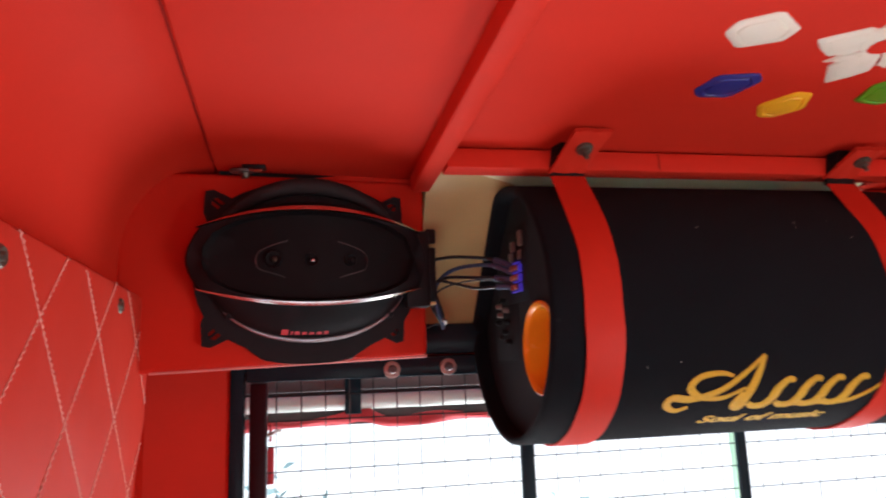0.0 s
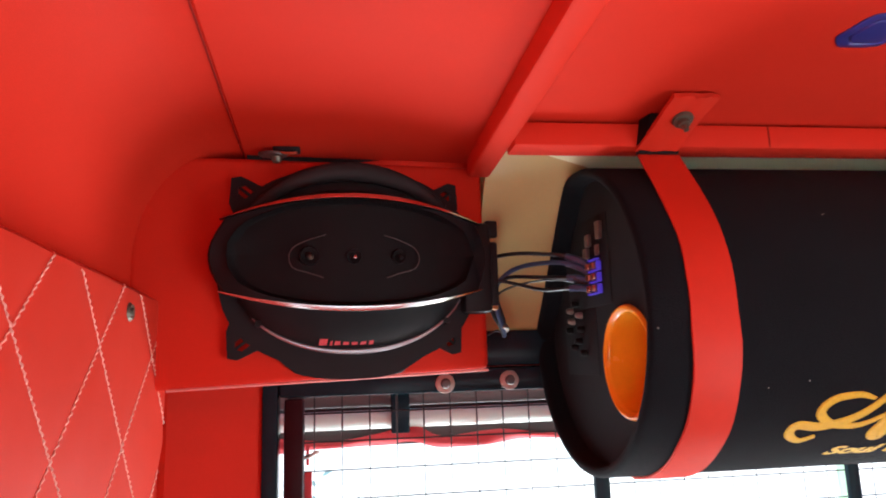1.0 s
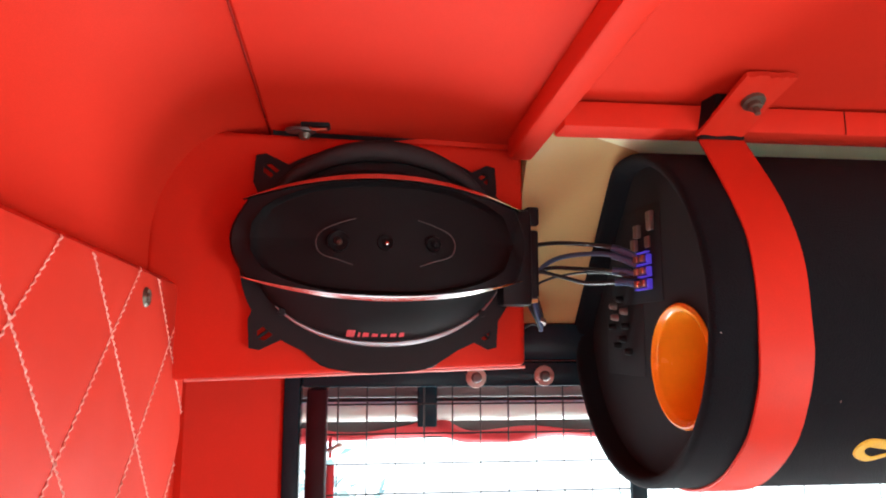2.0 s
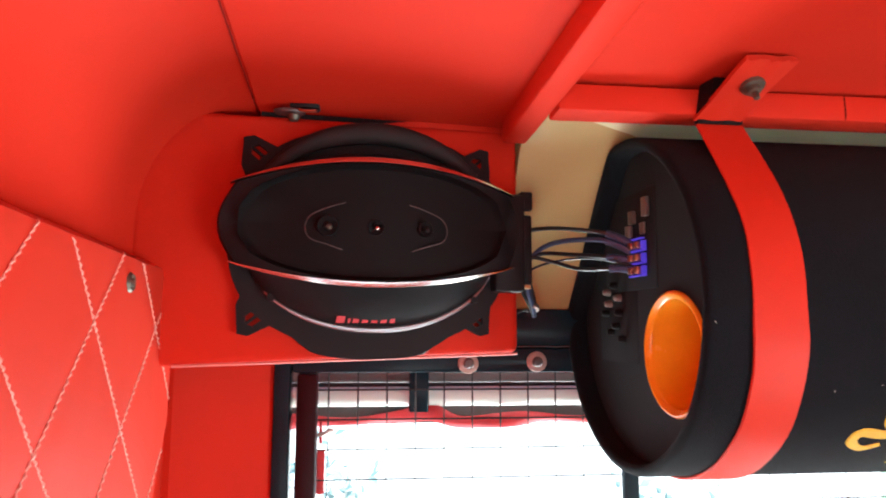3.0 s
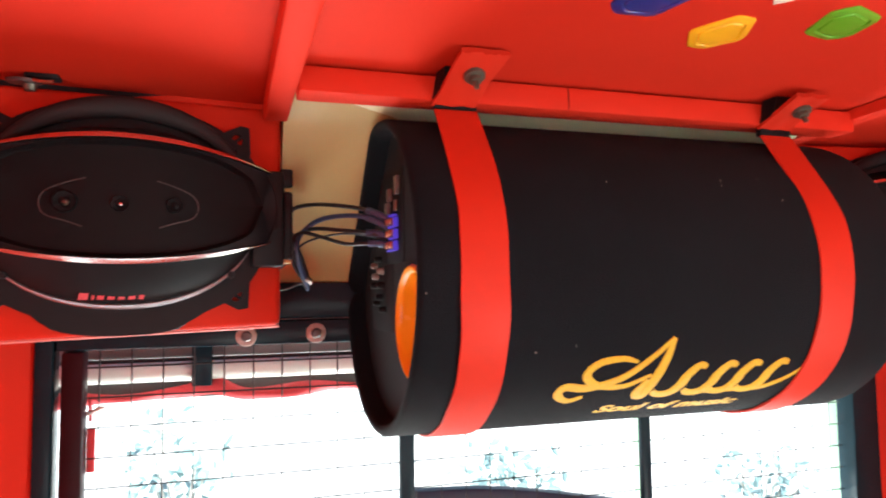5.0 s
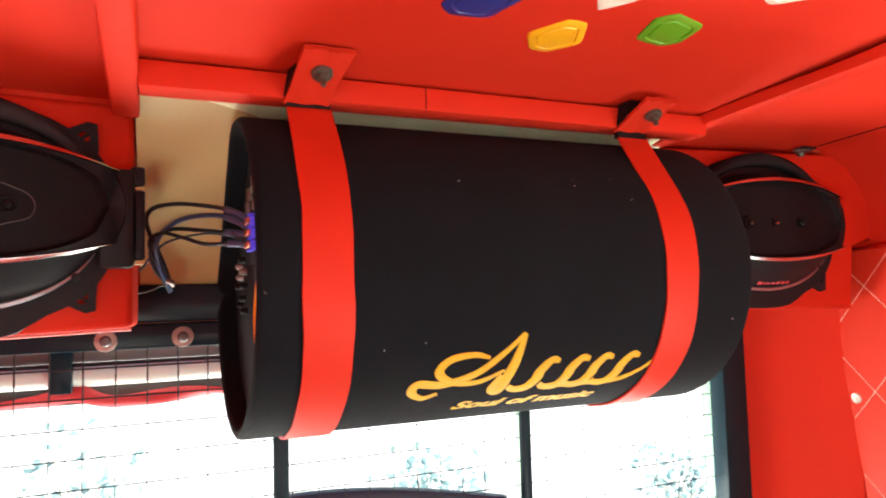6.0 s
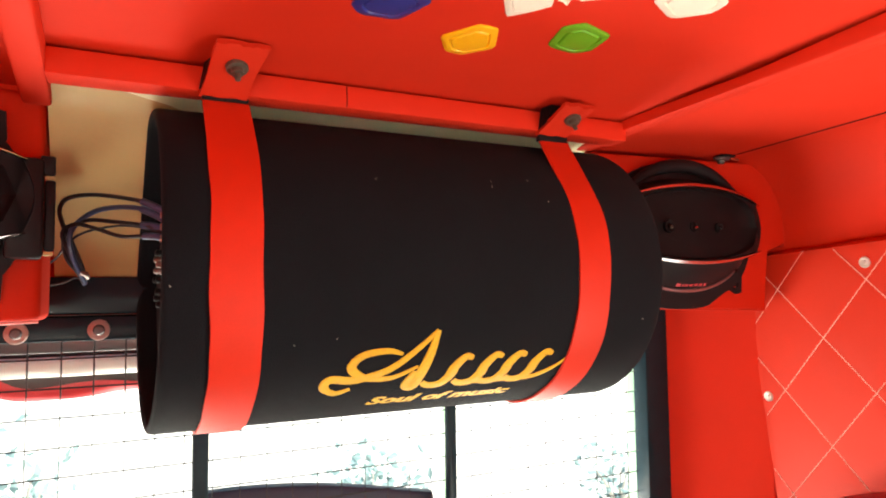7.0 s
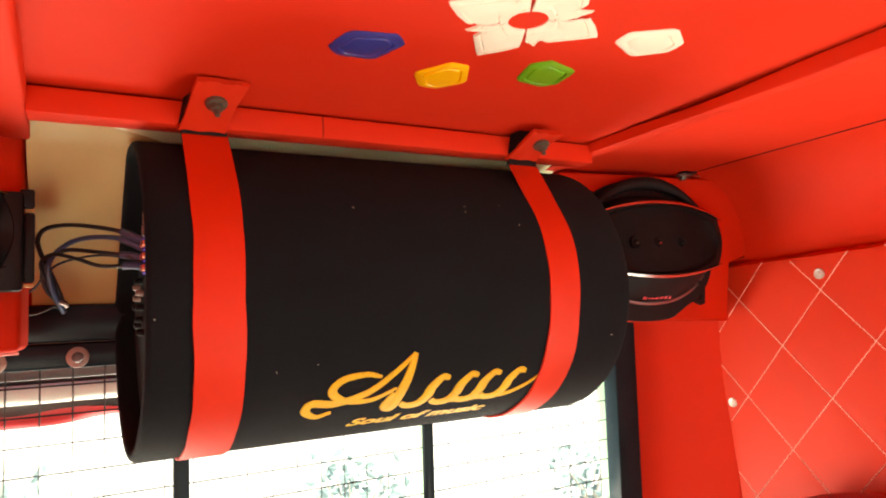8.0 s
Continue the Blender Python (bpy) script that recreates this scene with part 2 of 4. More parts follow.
def seam_at(y, side):
    """Distance of the lining's seam from the middle; the left one runs slightly askew."""
    return 0.532 + 0.04 * (y - 0.36) if side < 0 else 0.5305


def roof_profile(y, side):
    """Half of the lining's section, from the middle outwards, as (distance from the middle, z)."""
    z, s = roof_z(y), seam_at(y, side)
    pts = [(0.0, z), (0.25, z), (0.40, z), (s - 0.003, z - 0.001), (s - 0.0008, z + 0.0005), (s - 0.0006, z + 0.005), (s + 0.0008, z + 0.005), (s + 0.0011, z + 0.001)]
    for k in range(1, 13):
        a = math.pi / 2 * k / 12
        pts.append((s + 0.0035 + (SIDE - s - 0.0035) * math.sin(a), 1.352 + (z + 0.002 - 1.352) * math.cos(a)))
    return pts


ys = [FRONT + (BACK + 0.03 - FRONT) * k / 24 for k in range(25)]
rows = []
for y in ys:
    inner = [(MID - d, y, z) for d, z in roof_profile(y, -1)[::-1]] + [(MID + d, y, z) for d, z in roof_profile(y, 1)[1:]]
    rows.append(inner)
bm = strip(rows)
top_rows = [[(MID + (x - MID) * 1.04, y, z + 0.025) for x, y, z in r] for r in rows]
strip(top_rows, bm=bm)
structure(part("ceiling", bm, RED), "red vinyl-lined roof with rounded side coves and straight seams", "ceiling")

# lined side walls, with an unseen doorway added ahead of each padded panel for side light
structure(part("wall_left", box(MID - SIDE - 0.03, MID - SIDE, 0.0, BACK + 0.03, 0.3, 1.36), RED), "red vinyl-lined side wall", "wall")
structure(part("wall_left_header", box(MID - SIDE - 0.03, MID - SIDE, FRONT, 0.0, 1.22, 1.36), RED), "unseen red vinyl-lined strip over a doorway added for side light", "wall")
structure(part("wall_right", box(MID + SIDE, MID + SIDE + 0.03, 0.2, BACK + 0.03, 0.3, 1.36), RED), "red vinyl-lined side wall", "wall")
structure(part("wall_right_header", box(MID + SIDE, MID + SIDE + 0.03, FRONT, 0.2, 1.22, 1.36), RED), "unseen red vinyl-lined strip over a doorway added for side light", "wall")
structure(part("floor", box(MID - 0.7, MID + 0.7, FRONT - 0.05, BACK + 0.05, 0.26, 0.3), FLOOR_M), "dark rubber cab floor", "floor")
# unseen front wall, added with a low opening to hold back frontal light
bm = box(MID - 0.67, MID + 0.67, FRONT - 0.03, FRONT, 0.3, 0.85)
box(MID - 0.67, MID + 0.67, FRONT - 0.03, FRONT, 1.10, 1.52, bm=bm)
box(MID - 0.67, MID - 0.58, FRONT - 0.03, FRONT, 0.85, 1.10, bm=bm)
box(MID + 0.58, MID + 0.67, FRONT - 0.03, FRONT, 0.85, 1.10, bm=bm)
structure(part("wall_front", bm, RED, smooth=False), "unseen red front wall, its opening narrowed to limit frontal light", "wall")

# rear wall: red pillars either side, cream panel above the window, red below
WX0, WX1 = -0.104, 0.970
bm = bmesh.new()
for s in (-1, 1):
    xi, xo = (WX0, MID - SIDE + 0.004) if s < 0 else (WX1, MID + SIDE - 0.004)
    foot = [(xi, BACK - 0.002), (xo - s * 0.003, 0.700 if s > 0 else 0.780), (xo + s * 0.03, 0.70 if s > 0 else 0.785), (xo + s * 0.03, 0.82), (xi, BACK + 0.03)]
    strip([[(x, y, 0.3) for x, y in foot], [(x, y, 1.30) for x, y in foot]], closed=True, bm=bm, caps=True)
box(WX0, WX1, BACK, BACK + 0.03, 0.3, 0.66, bm=bm)
structure(part("wall_rear", bm, RED, smooth=False), "red vinyl-lined rear wall around the window", "wall")
cove = [(0.605, 1.4575), (0.650, 1.4550), (0.680, 1.4490), (0.698, 1.4380), (0.735, 1.3955), (0.775, 1.3445), (0.813, 1.2915)]


def cove_z(y):
    for (ya, za), (yb, zb) in zip(cove, cove[1:]):
        if ya <= y <= yb:
            return za + (zb - za) * (y - ya) / (yb - ya)


rows = []
for k in range(41):
    x = 0.1285 + 0.588 * k / 40
    dent = 0.0015 * math.sin(x * 23) + (0.002 if abs(x - 0.158) < 0.009 else 0)
    rows.append([(x, y - dent * (y > 0.69), z) for y, z in cove] + [(x, y + 0.02, z + 0.012) for y, z in cove[::-1]])
structure(part("wall_rear_panel", strip(rows, closed=True, caps=True), CREAM), "cream moulded panel curving from the roof down to the rear window", "wall")
# thin sheet over the panel's top that carries the painted greenish light
rows = []
for k in range(41):
    x = 0.140 + 0.575 * k / 40
    low_y = 0.630 + 0.082 * min(1.0, max(0.0, (x - 0.140) / 0.17)) ** 0.8
    front = []
    for j in range(9):
        y = 0.622 + (low_y - 0.622) * j / 8
        front.append((x, y, cove_z(y) - 0.0012))
    rows.append(front + [(px, py + 0.001, pz + 0.001) for px, py, pz in front[::-1]])
structure(part("lit_panel_strip", strip(rows, closed=True, caps=True), LIT_CREAM), "upper part of the cream rear panel, with greenish light put into its colour", "trim strip")
structure(part("wall_rear_top", box(MID - SIDE - 0.02, MID + SIDE + 0.02, BACK + 0.031, BACK + 0.05, 1.25, 1.52), RED), "red-lined rear wall behind the cream panel", "wall")


# ---- rear window: steel frame, wire mesh, posts ----
window = tagged(new("window_1"), "black steel rear window covered with wire mesh", "window", kind="structure")
FY = BACK - 0.008
for name, x0, x1, z0, z1, m in (
        ("window_frame", WX0, WX0 + 0.017, 0.66, 1.25, FRAME), ("window_frame", WX1 - 0.046, WX1, 0.66, 1.25, FRAME),
        ("window_frame", WX0, WX1, 1.2515, 1.291, FRAME)):
    part(name, box(x0, x1, FY, FY + 0.03, z0, z1, 0.003), m, window)
part("window_rail", box(WX0 + 0.018, WX1 - 0.047, FY + 0.003, FY + 0.028, 1.2235, 1.250, 0.004), FRAME, window)
for x0, m in ((-0.081, MAROON),):
    part("sash_bar", box(x0, x0 + 0.021, FY + 0.004, FY + 0.026, 0.66, 1.2225, 0.003), m, window)
for x0, x1 in ((0.2655, 0.2830), (0.5815, 0.5960)):
    part("window_post", box(x0, x1, FY + 0.006, FY + 0.015, 0.66, 1.2225, 0.002), FRAME, window)
for x0 in (0.592, 0.922):
    part("outer_bar", box(x0, x0 + 0.014, 0.846, 0.850, 0.66, 1.2, 0.001), STRIP, window, "pale green translucent strip")
MY = 0.832
# wires are thinned lower down, so glare's wash-out is put into their shape
for k in range(33):
    x = -0.0495 + 0.0308 * k
    part("mesh_wire", sweep([(x, MY, 0.66), (x, MY, 1.16), (x, MY, 1.172), (x, MY, 1.236)], lambda t: 0.0006 if t < 0.5 else 0.001, 5, smooth_path=False), WIRE, window)
for k in range(18):
    z = 1.2045 - 0.0308 * k
    part("mesh_wire", sweep([(-0.07, MY - 0.002, z), (0.95, MY - 0.002, z)], 0.0010 if z > 1.16 else 0.0008, 5, smooth_path=False), WIRE, window)


latch = thing("window_latch", "small red latch and tape on the maroon window bar", "latch", pose(-0.0565, 0.832, 0))
part("tape", box(-0.0035, 0.0045, -0.002, 0.002, 1.098, 1.142, 0.001), VALANCE, latch)
part("hook", sweep([(-0.004, -0.004, 1.158), (0.003, -0.006, 1.160), (0.009, -0.004, 1.163), (0.012, 0.0, 1.162)], 0.0022, 8), PINK_PL, latch)
part("pin", sweep([(0.0, -0.003, 1.150), (0.0, -0.003, 1.172)], 0.0018, 8, smooth_path=False), VALANCE, latch)


def bolt_cap(x, z):
    cap = thing("bolt_cap", "clear pinkish plastic bolt cap on the window frame", "bolt cap", pose(x, FY + 0.003, z), "window bolts")
    part("washer", lathe([(0.0, -0.004), (0.008, -0.004), (0.0105, -0.0025), (0.011, 0.0), (0.011, 0.001)], 20), PINK_PL, cap)
    part("bolt_head", lathe([(0.0, -0.0075), (0.0042, -0.0072), (0.0055, -0.006), (0.006, -0.004)], 10), BRACKET, cap)


for x, z in ((0.0965, 1.2335), (0.1705, 1.2350)):
    bolt_cap(x, z)


# ---- beams and rail under the roof ----
def roof_beam(name, x0, x1, y0, y1, label, skew=0.0, gap=0.0, thin=0.0):
    """A bar wrapped in vinyl that follows the slope of the roof."""
    bm = bmesh.new()
    rings = []
    r = 0.003
    for k in range(49):
        y = y0 + (y1 - y0) * k / 48
        h = 0.0205 - thin * min(0.0075, max(0.0, 0.006 + 0.0175 * (y - 0.5)))
        z = roof_z(y)
        wob = 0.0006 * math.sin(9 * y + x0 * 40)
        dx = skew * (0.69 - max(y, 0.0))
        rings.append([(x + dx, yy, zz) for x, yy, zz in [(x0, y, z - 0.0015 - gap * math.exp(-((y - 0.42) / 0.08) ** 2)), (x0 + wob, y, z - h + r), (x0 + r * 0.3, y, z - h + r * 0.3), (x0 + r, y, z - h),
                      (x1 - r, y, z - h), (x1 - r * 0.3, y, z - h + r * 0.3), (x1 + wob, y, z - h + r), (x1, y, z - 0.0015)]])
    strip(rings, closed=True, bm=bm, caps=True)
    return structure(part(name, bm, RED), label, "roof beam")


roof_beam("trim_beam_left", 0.1100, 0.1325, FRONT, 0.690, "red vinyl-wrapped roof beam running lengthwise", 0.027)
roof_beam("trim_beam_right", 0.699, 0.721, FRONT, 0.690, "red vinyl-wrapped roof beam running lengthwise", -0.006, 0.004, 1.0)
bm = box(0.1345, 0.704, 0.592, 0.622, 1.4400, 1.4615, 0.002)
structure(part("trim_rail", bm, RED), "red vinyl-wrapped cross rail under the roof", "roof rail")


structure(part("trim_joint", sweep([(0.3725, 0.5918, 1.4408), (0.3730, 0.5918, 1.4470), (0.3725, 0.5918, 1.4605)], 0.0005, 6, 4), SEAM), "dark joint in the rail's vinyl wrap", "seam cord")

for sx in (-1, 1):
    cord = [(MID + sx * seam_at(y, sx), y, roof_z(y) + 0.0004) for y in (-0.9, -0.5, -0.1, 0.3, 0.66)]
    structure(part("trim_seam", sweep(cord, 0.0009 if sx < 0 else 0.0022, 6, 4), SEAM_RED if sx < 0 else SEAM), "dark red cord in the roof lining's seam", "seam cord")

# ---- quilted side panels ----
PAD = 0.0014           # how far the padding swells between the seams

def quilt(name, x, inward, y0, y1, z0, z1, cy, cz, py, pz, rivets, slant, sh=0.0, tl=0.0, fall=0.0, cap=9.0):
    """Padded board with crossing rows of stitching; inward is +1 when it faces +x."""
    panel = thing(name, "red quilted vinyl side panel with white diamond stitching", "wall panel", pose(x, 0, 0), "quilted side panels")
    ny, nz = int((y1 - y0) / 0.006), int((z1 - z0) / 0.006)

    def edge_y(z):
        return min(cap, y1 + slant * (z - z1))

    def top_z(y):
        return z1 - fall * (y - 0.4)

    def groove(y, z):
        a = (y - cy - sh * (z - cz)) / py
        b = (z - cz - tl * (y - cy)) / pz
        d1, d2 = abs((a + b + 0.5) % 1 - 0.5), abs((a - b + 0.5) % 1 - 0.5)
        d = min(d1, d2) * py * 0.77
        return PAD * (1 - math.exp(-d / 0.010))

    rings = []
    for j in range(nz + 1):
        z = z0 + (z1 - z0) * j / nz
        row = []
        for i in range(ny + 1):
            y = y0 + (edge_y(z) - y0) * i / ny
            e = min(z1 - z, edge_y(z) - y)
            lip = 0.010 * (1 - math.sqrt(max(0, 1 - (1 - min(1, e / 0.010)) ** 2)))
            zz = z0 + (z - z0) * (top_z(y) - z0) / (z1 - z0)
            row.append((inward * (groove(y, zz) - PAD - lip), y, zz))
        row.append((-inward * 0.0135, edge_y(z), row[-1][2]))
        rings.append(row)
    rings.append([(-inward * 0.0135, p[1], p[2]) for p in rings[-1]])
    part("padding", strip(rings), RED_QUILT, panel)
    bm = bmesh.new()
    for s in (1, -1):
        for k in range(-14, 15):
            # the line (y - cy) / py + s * (z - cz) / pz = k, followed down the panel
            n = int((z1 - z0) / 0.0042)
            for q in range(n):
                za = z0 + (z1 - z0) * q / n
                zb = za + (z1 - z0) / n * 0.99
                ya, yb = (cy + (k + (sh / py - s / pz) * (w - cz)) / (1 / py - s * tl / pz) for w in (za, zb))
                if not (y0 < ya < edge_y(za) - 0.004 and y0 < yb < edge_y(zb) - 0.004 and zb < top_z(ya) - 0.004):
                    continue
                out = -inward * (PAD - 0.0004)
                off = 0.00018 * (1 if q % 2 else -1)
                sweep([(out - inward * 0.0007, ya + off, za), (out + inward * 0.0007, (ya + yb) / 2 + off, (za + zb) / 2), (out - inward * 0.0007, yb + off, zb)],
                      0.00075, 4, bm=bm, smooth_path=False)
    ob = part("stitching", bm, THREAD, panel, "pinkish white stitching thread", smooth=False)
    ob["kind"] = "stuff"
    for y, z in rivets:
        bm = lathe([(0.0, inward * 0.004), (0.0025, inward * 0.004), (0.0032, inward * 0.002), (0.006, inward * 0.0028), (0.0075, inward * 0.001), (0.0078, -inward * 0.006)], 16, "x")
        bmesh.ops.translate(bm, vec=(-inward * 0.001, y, z), verts=bm.verts)
        part("rivet", bm, WASHER if inward < 0 else STEEL, panel, "steel screw and cup washer")
    return panel


quilt("quilted_panel", -0.176, 1, 0.02, 0.790, 0.62, 1.336, 0.543, 1.2755, 0.1195, 0.1425,
      ((0.599, 1.303), (0.361, 1.311), (0.655, 1.112)), 0.56, 0.065, -0.045, 0.045, 0.714)
quilt("quilted_panel", 1.055, -1, 0.22, 0.738, 0.62, 1.345, 0.606, 1.203, 0.1288, 0.1458,
      ((0.545, 1.304), (0.695, 1.112)), 0.12, 0.039, -0.0959, 0.07)


# ---- loudspeakers in their corner boxes ----
def speaker_box(mirror):
    """Red box under the roof in the corner, turned slightly inwards."""
    at = pose(0, 0.692, 0, 0, 0, 6) if not mirror else pose(2 * MID, 0.692, 0, 0, 0, -6)
    s = -1 if mirror else 1
    ob = thing("speaker_box", "red vinyl-covered corner box holding an oval loudspeaker", "speaker box", at, "corner speakers")
    if mirror:      # stops short of the padded panel below the cove
        bm = prism([(-0.128, 1.2485), (0.163, 1.2398), (0.163, 1.327), (0.166, 1.332), (0.205, 1.333), (0.205, 1.4548), (-0.128, 1.4548)], -0.06, 0.0, 0.005, 3)
    else:
        bm = box(-0.205, 0.128, 0.0, 0.06, 1.2455, 1.4548, 0.007, 4)
        for v in bm.verts:
            if v.co.z < 1.3:
                v.co.z += 0.03 * (v.co.x - 0.02)
            if v.co.x > 0.1:
                v.co.x += 0.15 * max(0.0, v.co.y - 0.007)
    part("housing", bm, RED, ob)
    if not mirror:
        # black strip added to paint the shade between box and roof
        part("gap_shade", prism([(-0.105, 1.4530), (-0.02, 1.4530), (0.03, 1.4600), (0.03, 1.4618), (-0.105, 1.4618)], -0.02, -0.006), CARPET_IN, ob, "black strip put in as the shade of the gap under the roof")
        part("gap_lip", prism([(-0.02, 1.4525), (0.126, 1.4525), (0.126, 1.4600), (0.03, 1.4598)], -0.02, -0.0045, 0.001), RED, ob)
    a, b = (-0.126, 0.158) if mirror else (-0.168, 0.126)
    part("edge_piping", sweep([(x, -0.0004, 1.2453 + 0.03 * (s * x - 0.02)) for x in (a, (2 * a + b) / 3, (a + 2 * b) / 3, b)], 0.0013, 8), RED_STRAP if mirror else PIPING, ob, "red piping" if mirror else "pale pink piping along the lower edge")
    return ob


def oval(a, b, n, u0=0.0, v0=0.0, power=2.0, start=0.0, end=2 * math.pi):
    out = []
    for k in range(n):
        t = start + (end - start) * k / (n if end - start > 6.2 else n - 1)
        c, s = math.cos(t), math.sin(t)
        out.append((u0 + a * math.copysign(abs(c) ** (2 / power), c), v0 + b * math.copysign(abs(s) ** (2 / power), s)))
    return out


def lip_top(u):
    return 0.0560 - 0.0185 * (u / 0.117) ** 2


def lip_bottom(u):
    return -0.0432 + 0.0155 * (u / 0.117) ** 2


def dome(u, w=0.0365):
    """Height of the grille, which falls away towards both ends."""
    return w + 0.007 - 0.016 * (u / 0.12) ** 2


def loudspeaker(at, side=1, slide=0.0, gasket=None, ears=((-1, 1), (1, 1), (-1, -1), (1, -1))):
    """Oval coaxial loudspeaker; w is the height towards the listener."""
    spk = thing("loudspeaker", "black oval car loudspeaker with chrome-edged grille bars", "loudspeaker", at, "corner speakers")
    # mounting plate with four slotted ears
    rim = []
    for u, v in oval(0.122, 0.0985, 96, 0, -0.004, 2.3):
        if v < -0.06:
            a = abs(u + 0.002)
            v += -0.0042 if a < 0.050 else (-0.0042 + 0.0072 * min(1.0, (a - 0.050) / 0.010)) if a < 0.075 else 0.003 * max(0.0, (0.10 - a) / 0.025)
        rim.append((u, v))
    bm = prism(rim, 0.0, 0.006, 0.0015)
    part("mounting_plate", bm, PLASTIC, spk)
    for su, sv in ears:
        bm = bmesh.new()
        k = 1.0 if su < 0 else 0.93
        c = Vector((0.0985, 0.0700))
        d, q = Vector((0.79, 0.61)), Vector((-0.61, 0.79))
        ring_out = [(0.070, 0.052), (0.077, 0.0725), (0.103, 0.0848), (0.1115, 0.0830), (0.1130, 0.059), (0.106, 0.042)]
        ring_in = [c - 0.0095 * d, c - 0.006 * d + 0.0052 * q, c + 0.0045 * d + 0.0052 * q, c + 0.0082 * d, c + 0.0045 * d - 0.0052 * q, c - 0.006 * d - 0.0052 * q]
        ring_out, ring_in = ([(su * k * p[0], sv * p[1] - 0.002) for p in ring] for ring in (ring_out, ring_in))
        for w in (0.0055, 0.001):
            strip([[(u, -w, v) for u, v in ring_out], [(u, -w, v) for u, v in ring_in]], closed=True, bm=bm)
        for ring in (ring_out, ring_in):
            strip([[(u, -0.0055, v) for u, v in ring], [(u, -0.001, v) for u, v in ring]], closed=True, bm=bm)
        a0, a1 = ring_in[0], ring_in[3]
        sweep([(a0[0], -0.0035, a0[1]), (a1[0], -0.0035, a1[1])], 0.0014, 6, bm=bm, smooth_path=False)
        part("mounting_ear", bm, PLASTIC, spk)
    # grey gasket arch over the top
    arch = [(u, -0.012, v) for u, v in oval(0.108, 0.086, 30, 0, 0.003, 2.0, math.radians(32), math.radians(148))]
    part("gasket", sweep(arch, lambda t: 0.0095 * (0.45 + 0.55 * math.sin(math.pi * t)), 12, bm=None, smooth_path=False), gasket or FOAM, spk, "dark foam gasket")
    # bowl below the bars
    lower = oval(0.112, 0.0815, 34, 0, 0.0, 2.1, math.radians(200), math.radians(340))
    rings = []
    for u, v in lower:
        uu = u * 0.99
        rings.append([(u, -0.006, v), (u, -0.010, v), (u * 0.985, -0.013, v * 0.985), (uu, -dome(uu, 0.026), (v + lip_bottom(uu) * 2) / 3), (uu, -dome(uu, 0.032), lip_bottom(uu))])
    part("lower_bowl", strip(rings), PLASTIC, spk)
    part("lower_trim", sweep([(u, -0.0125, v) for u, v in lower[4:-1]], lambda t: 0.0006 + 0.0021 * math.sin(math.pi * min(1, t * 1.05)) ** 0.8, 8, smooth_path=False), SATIN, spk, "satin grey arc of trim")
    upper = oval(0.112, 0.072, 30, 0, 0.0, 2.1, math.radians(25), math.radians(155))
    rings = [[(u, -0.006, v), (u, -0.011, v * 0.99), (u, -dome(u, 0.024), (v + lip_top(u)) / 2), (u, -dome(u, 0.031), lip_top(u))] for u, v in upper]
    part("upper_bowl", strip(rings), PLASTIC, spk)
    # barrel-shaped body between the bars, with the grille sunk into it
    outline = []
    for k in range(25):
        u = -0.115 + 0.232 * k / 24
        outline.append((u, lip_top(u)))
    for k in range(1, 10):
        t = k / 10
        outline.append((0.117 + 0.011 * math.sin(math.pi * t), lip_top(0.117) * (1 - t) + lip_bottom(0.117) * t))
    for k in range(25):
        u = 0.117 - 0.232 * k / 24
        outline.append((u, lip_bottom(u)))
    for k in range(1, 10):
        t = k / 10
        outline.append((-0.115 - 0.014 * math.sin(math.pi * t), lip_bottom(-0.115) * (1 - t) + lip_top(-0.115) * t))
    cv = 0.0055

    def inner(u, v, sc):
        """The outline drawn in to a rounded oval that fills the space between the bars."""
        a = 0.1115 * sc / 0.92
        if abs(u) <= 0.1171 and min(abs(v - lip_top(u)), abs(v - lip_bottom(u))) < 1e-6:
            uu = u * 0.965 * sc / 0.92
            lip = lip_top(uu) if v > cv else lip_bottom(uu)
            return uu, cv + (lip - cv) * min(0.965, sc * 1.045) * max(0.0, 1 - abs(uu / a) ** 3.6) ** (1 / 3.6)
        edge = 0.1171 * 0.965 * sc / 0.92
        reach = max(0.0, 1 - abs(edge / a) ** 3.6) ** (1 / 3.6) * min(0.965, sc * 1.045)
        side_h = lip_top(0.117) - cv if v > cv else cv - lip_bottom(0.117)
        f = (v - cv) / side_h * reach
        return math.copysign(a * max(0.0, 1 - abs(f) ** 3.6) ** (1 / 3.6), u), cv + side_h * f

    rings = [[(u, -0.004, v) for u, v in outline], [(u, -dome(u, 0.031), v) for u, v in outline], [(u * 0.985, -dome(u, 0.034), cv + (v - cv) * 0.985) for u, v in outline],
             [(inner(u, v, 0.92)[0], -dome(u, 0.035), inner(u, v, 0.92)[1]) for u, v in outline]]
    body = part("grille_frame", strip(rings, closed=True), PLASTIC, spk)
    rings = []
    for sc, w in ((0.925, 0.0348), (0.90, 0.031), (0.86, 0.028), (0.6, 0.0275), (0.35, 0.0280), (0.1, 0.0282)):
        rings.append([(inner(u, v, sc)[0], -dome(u * sc, w), inner(u, v, sc)[1]) for u, v in outline])
    bm = strip(rings, closed=True)
    bm.verts.ensure_lookup_table()
    bm.faces.new(bm.verts[-len(outline):])
    part("grille", bm, GRILLE, body)
